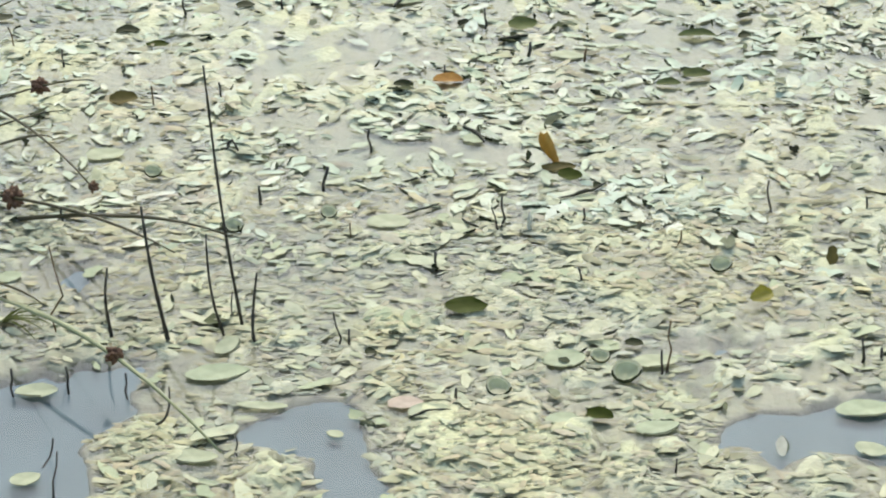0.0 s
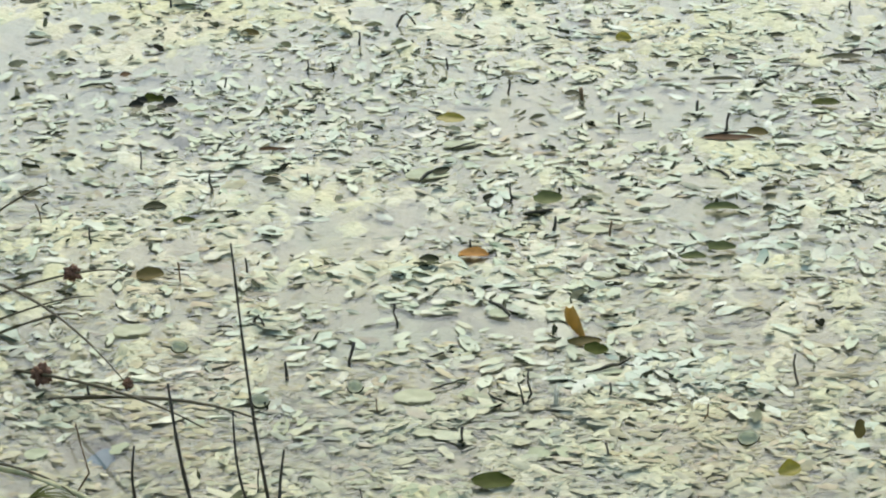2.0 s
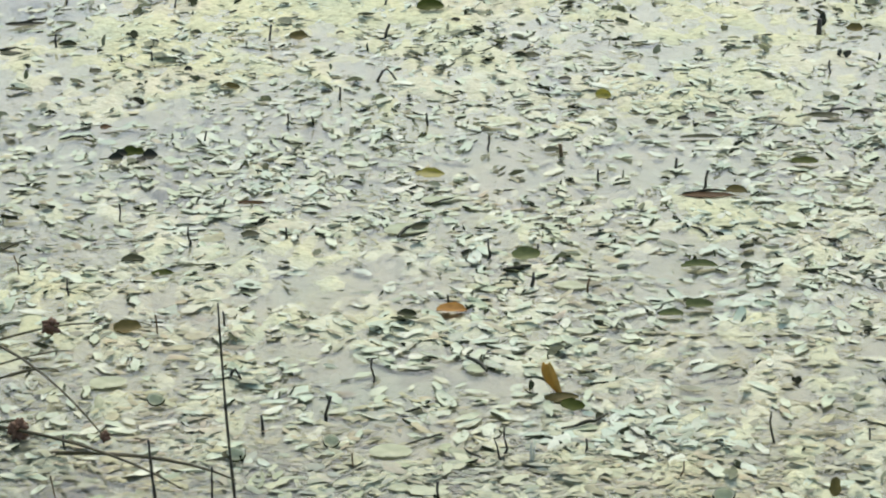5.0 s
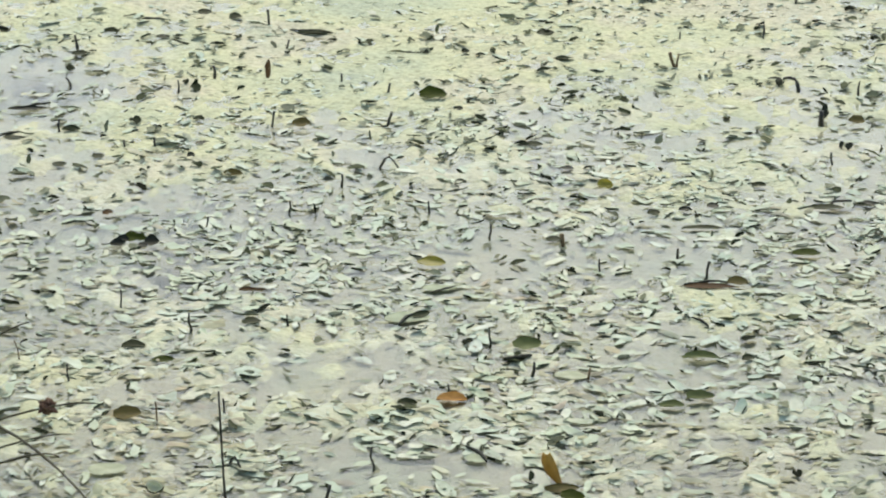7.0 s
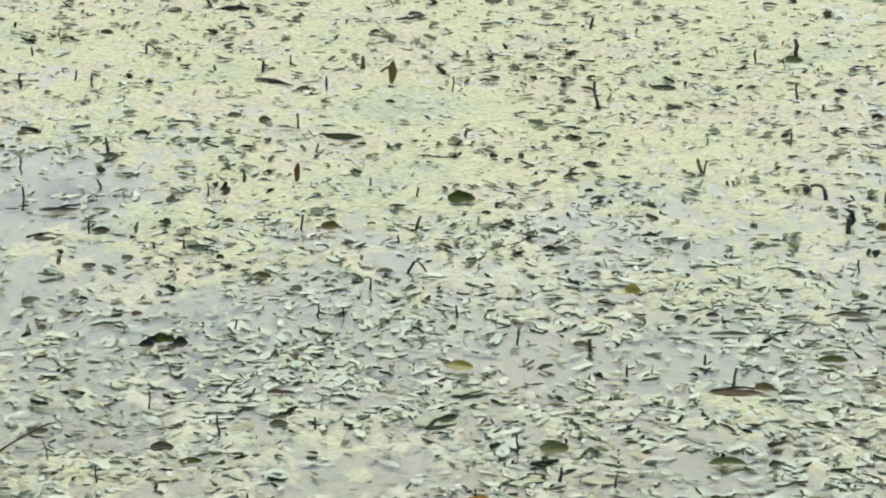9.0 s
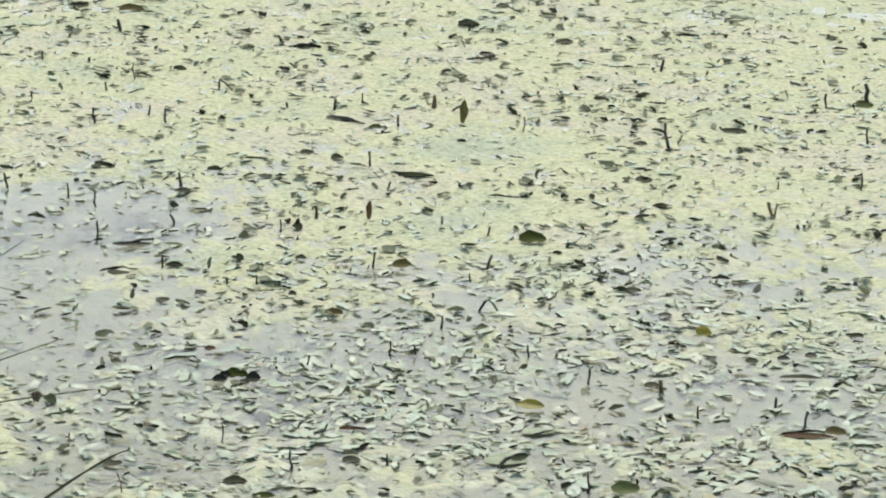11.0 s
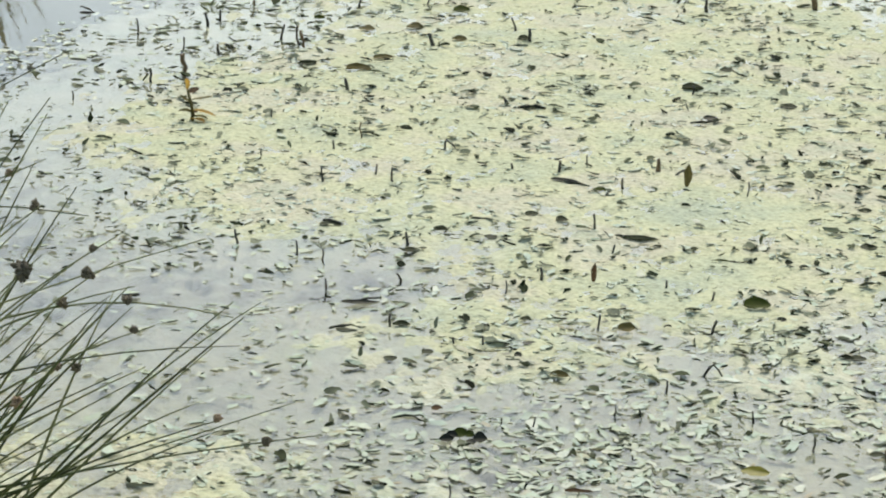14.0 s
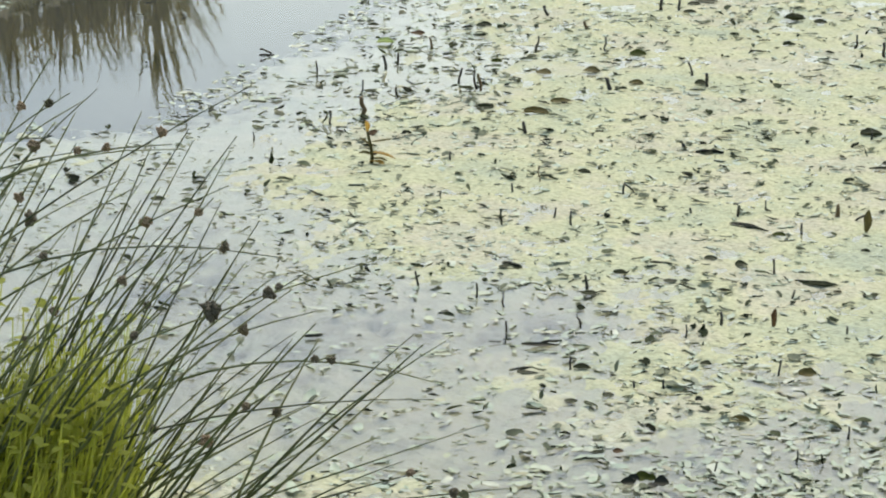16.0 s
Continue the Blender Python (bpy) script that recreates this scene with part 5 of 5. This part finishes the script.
rush(big_clump, (-2.13, 5.32), (-1.69, 5.34, 0.13), (-1.16, 5.35, 0.30), 1.00, 0.9, give=-0.3)
rush(big_clump, (-2.62, 5.26), (-1.94, 5.20, 0.48), (-1.08, 5.14, 0.55), give=-0.3)
rush(big_clump, (-2.61, 5.30), (-2.30, 5.32, 0.53), (-1.91, 5.33, 1.02), 0.94, 1.2)
rush(big_clump, (-2.36, 5.14), (-2.14, 5.04, 0.53), (-1.83, 4.94, 1.05), 0.91, 1.0)
rush(big_clump, (-2.42, 5.31), (-2.21, 5.41, 0.48), (-1.94, 5.52, 0.94), 0.82, 1.6)
rush(big_clump, (-2.45, 5.08), (-2.17, 5.14, 0.42), (-1.85, 5.21, 0.83), 0.92, 0.9)
rush(big_clump, (-2.57, 5.17), (-2.14, 5.10, 0.44), (-1.58, 5.02, 0.83), 0.91, 1.0)
rush(big_clump, (-2.33, 5.14), (-1.97, 5.20, 0.47), (-1.56, 5.26, 0.90), 0.96, 0.8)
rush(big_clump, (-2.30, 5.31), (-1.96, 5.21, 0.34), (-1.61, 5.11, 0.70), 0.89, 0.9)
rush(big_clump, (-2.25, 5.23), (-1.88, 5.13, 0.37), (-1.47, 5.03, 0.77), 0.95, 1.9)
rush(big_clump, (-2.02, 5.27), (-1.79, 5.23, 0.20), (-1.47, 5.19, 0.46), 0.86, 1.3, give=0.8)
rush(big_clump, (-2.62, 5.31), (-2.53, 5.42, 0.70), (-1.96, 5.53, 1.05), 0.96, 0.9)
rush(big_clump, (-2.62, 5.20), (-2.58, 5.31, 0.85), (-1.88, 5.42, 0.94), 0.99, 0.8)
rush(big_clump, (-2.38, 5.14), (-1.96, 5.05, 0.43), (-1.50, 4.96, 0.86))
rush(big_clump, (-2.25, 5.23), (-1.94, 5.13, 0.49), (-1.46, 5.02, 0.87))
rush(big_clump, (-2.23, 5.11), (-1.85, 5.09, 0.41), (-1.39, 5.07, 0.78))
rush(big_clump, (-2.09, 5.23), (-1.80, 5.16, 0.43), (-1.35, 5.08, 0.76))
rush(big_clump, (-2.14, 5.06), (-1.79, 5.14, 0.33), (-1.37, 5.22, 0.63))
rush(big_clump, (-1.98, 5.14), (-1.67, 5.25, 0.27), (-1.36, 5.35, 0.57), give=0.8)
rush(big_clump, (-2.09, 5.32), (-1.78, 5.29, 0.27), (-1.39, 5.26, 0.53), 0.86, 1.0, give=0.8)
rush(big_clump, (-2.35, 5.19), (-1.97, 5.19, 0.50), (-1.33, 5.20, 0.68), 0.88, 1.1)
rush(big_clump, (-2.20, 5.24), (-1.83, 5.26, 0.36), (-1.30, 5.29, 0.56), 0.96, 0.8, give=0.7)
rush(big_clump, (-2.30, 5.22), (-2.05, 5.24, 0.48), (-1.75, 5.27, 0.96))
rush(big_clump, (-2.62, 5.33), (-2.39, 5.33, 0.63), (-1.76, 5.33, 0.90))
rush(big_clump, (-2.39, 5.18), (-2.04, 5.23, 0.41), (-1.66, 5.28, 0.83))
rush(big_clump, (-2.43, 5.12), (-2.11, 5.08, 0.55), (-1.79, 5.03, 1.12))
rush(near_clump, (-1.30, 4.88), (-0.62, 4.71, 0.03), (-0.35, 4.09, 0.23), 0.44, 0, 0.004)
rush(near_clump, (-1.41, 5.22), (-0.76, 4.80, 0.02), (-0.44, 4.12, 0.19), 0.55, 1.5, 0.0034)
rush(near_clump, (-1.34, 5.56), (-0.92, 4.98, 0.22), (-0.59, 4.28, 0.22), 1.00, 0.7, 0.003)
rush(near_clump, (-1.36, 5.16), (-0.82, 5.24, 0.05), (-0.64, 4.76, 0.22), 0.70, 1.3, 0.0028)
rush(near_clump, (-1.33, 4.99), (-0.87, 5.12, 0.01), (-0.70, 4.74, 0.17), 0.80, 0, 0.0028)
rush(near_clump, (-1.31, 4.94), (-0.80, 4.99, 0.05), (-0.69, 4.53, 0.21), 0.77, 0, 0.0028)
rush(near_clump, (-1.24, 4.61), (-0.74, 4.24, 0.21), (-0.34, 3.71, 0.05), 0.78, 1.1, 0.0052)
rush(near_clump, (-1.28, 4.78), (-0.79, 4.34, 0.07), (-0.65, 4.05, 0.12), 0.57, 0, 0.0028)
rush(near_clump, (-1.37, 5.19), (-0.94, 5.32, 0.15), (-0.80, 4.89, 0.33), 0.87, 0, 0.0028)


def build_tuft():
    """Fresh green blades, with small broad leaves on stalks between them, that fill the foot of the rush clump."""
    rng = random.Random(9)
    verts, faces = [], []

    def ribbon(points, side, widths):
        n = len(verts)
        for j, (p, w) in enumerate(zip(points, widths)):
            verts.extend((p - side * w, p + side * w))
            if j:
                k = n + 2 * j
                faces.append((k - 2, k - 1, k + 1, k))

    for i in range(5200):
        by = 4.5 + 1.0 * rng.random()
        bx = rng.uniform(-2.6, -1.77 - 0.12 * abs(by - 5.1))
        clumped = 1.0 + 0.4 * float(fbm(np.array([bx]), np.array([by]), 0.16, 2, 77)[0])
        high = (0.32 + 0.38 * (by - 4.65)) * clumped
        turn = rng.uniform(0, 6.28)
        side = Vector((math.cos(turn), math.sin(turn), 0))
        foot = Vector((bx, by, -0.12))
        if i % 2:
            top = high * rng.triangular(0.75, 1.06, 0.98)
            lean = rng.uniform(0.03, 0.16)
            out = Vector((-math.sin(turn) * lean + 0.07, math.cos(turn) * lean, 0))
            ribbon([foot + Vector((0, 0, (top + 0.12) * (u - 0.18 * u * u))) + out * u * u for u in (0, 0.25, 0.5, 0.75, 1)], side * rng.uniform(0.004, 0.009), (1, 0.9, 0.7, 0.45, 0.1))
        else:
            top = high * rng.uniform(0.1, 0.95)
            head = foot + Vector((0.05 + rng.gauss(0, 0.03), rng.gauss(0, 0.03), top + 0.12))
            ribbon([foot, head], side * 0.0015, (1, 1))
            droop, reach = rng.uniform(-0.5, 0.35), rng.uniform(0.02, 0.042)
            ahead = Vector((-math.sin(turn), math.cos(turn), droop)).normalized() * reach
            ribbon([head + ahead * u - Vector((0, 0, 0.25 * reach * u * u)) for u in (0, 0.2, 0.5, 0.8, 1)], side * reach * rng.uniform(0.28, 0.42), (0.15, 0.8, 1, 0.65, 0.05))
    tagged(new("grass_tuft", mesh_of("grass_tuft", verts, faces, TUFT)), "fresh green grass and leaf tuft at the foot of the rushes", "grass", kind="stuff")


build_tuft()


def fill_clump():
    """More plain stems that fan out from the same foot."""
    rng = random.Random(31)
    for i in range(138):
        foot = (rng.uniform(-2.6, -1.85), rng.uniform(5.0, 5.5))
        reach, lean, yaw = rng.uniform(0.45, 0.95 if i < 90 else 1.2), rng.uniform(0.35, 0.9 if i < 90 else 0.5), rng.gauss(0.05, 0.3)
        out = Vector((math.sin(lean) * math.cos(yaw), math.sin(lean) * math.sin(yaw), math.cos(lean))) * reach
        tip = Vector((*foot, -0.2)) + out * 1.15 - Vector((0, 0, 0.12 * lean))
        mid = Vector((*foot, -0.2)) + out * 0.55 + Vector((-0.02, 0, 0.05))
        rush(big_clump, foot, mid, tip, rng.uniform(0.6, 0.85), rng.uniform(0.6, 1.0) if rng.random() < 0.15 else 0.0, 0.003)


fill_clump()


# ---- rushes on the far shore, seen only in the water's mirror ----
def build_far_rushes():
    rng = random.Random(21)
    for cx, bundles, high in ((-7.95, 150, 1.98), (-6.9, 150, 1.94), (-5.98, 130, 1.86), (-5.5, 44, 1.5)):
        home = new("far_rush_clump")
        tagged(home, "brown-green rush clump on the far bank, mirrored in the pond", "rush", "far rush clumps")
        home.location = (cx, 17.5, 0)
        verts, faces = [], []
        for i in range(bundles):
            foot, bow = Vector((rng.gauss(0, 0.36), rng.gauss(0, 0.25), -0.1)), Vector((rng.gauss(0.1, 0.2), rng.gauss(0, 0.1), 0))
            crest = high * (rng.uniform(0.3, 0.62) if i % 5 < 2 else rng.triangular(0.5, 1.05, 0.65))
            for blade in range(16):
                b = foot + Vector((rng.gauss(0, 0.035), rng.gauss(0, 0.03), 0))
                lean = bow + Vector((rng.gauss(0, 0.05), rng.gauss(0, 0.05), 0))
                top = crest * rng.uniform(0.6, 1.03)
                pts = [b + lean * u * u + Vector((0, 0, top * u)) for u in (0, 0.3, 0.6, 0.85, 1)]
                r, turn = rng.uniform(0.007, 0.014), rng.uniform(0, math.pi)
                side, n = Vector((math.cos(turn), math.sin(turn), 0)), len(verts)
                for j, (p, w) in enumerate(zip(pts, (1, 1.1, 1, 0.75, 0.2))):
                    verts += [p - side * r * w, p + side * r * w]
                    if j:
                        faces.append((n + 2 * j - 2, n + 2 * j - 1, n + 2 * j + 1, n + 2 * j))
        blades = new("blades", mesh_of("blades", verts, faces, REED))
        tagged(blades, kind="stuff")
        blades.parent = home


build_far_rushes()


def motions():
    """The wind bends each rush and bare stalk about its foot."""
    gust = lambda t: np.interp(t, [0, 1.5, 2.5, 3.5, 5, 6.5, 8, 9.5, 11, 12, 13, 14, 14.6, 15.2, 15.6, 16], [0, 0.3, 0.7, 1.0, 0.7, 0.5, 0.2, 0.5, 0.2, 0.3, 0.1, 0.45, 0.6, 1.05, 0.95, 0.05])
    lift = lambda t: np.interp(t, [0, 12.5, 13.5, 14, 14.5, 15, 15.5, 16], [0, 0, -6, -3.1, -2.3, -3.1, 0.5, 0])
    for stem, foot, amount, phase in SWAY:
        rows = []
        for i in range(33):
            t = i * 0.5
            press = 2.8 * gust(t) * amount if amount > 0 else -1.25 * amount * lift(t)
            lean = (press + 0.5 * math.sin(2.1 * t + phase) - 0.5 * math.sin(phase)) * 0.8
            rows.append((t, Matrix.Translation(foot) @ pose(0, 0, 0, 0.3 * math.sin(1.7 * t + phase), lean, 0)))
        walk(stem, rows)
    for i, (stalk, foot) in enumerate(STALKS):
        rows = []
        for j in range(33):
            t = j * 0.5
            lean = np.interp(t, [0, 1.2, 2, 3, 4, 6.5, 9, 16], [0, 0, 0.15, 0.6, 1, 1, 0.9, 0.7]) + 0.05 * math.sin(2.3 * t + i) - 0.05 * math.sin(i)
            rows.append((t, Matrix.Translation(foot) @ pose(0, 0, 0, 4.5 * lean, 2.7 * lean, 0)))
        walk(stalk, rows)


motions()
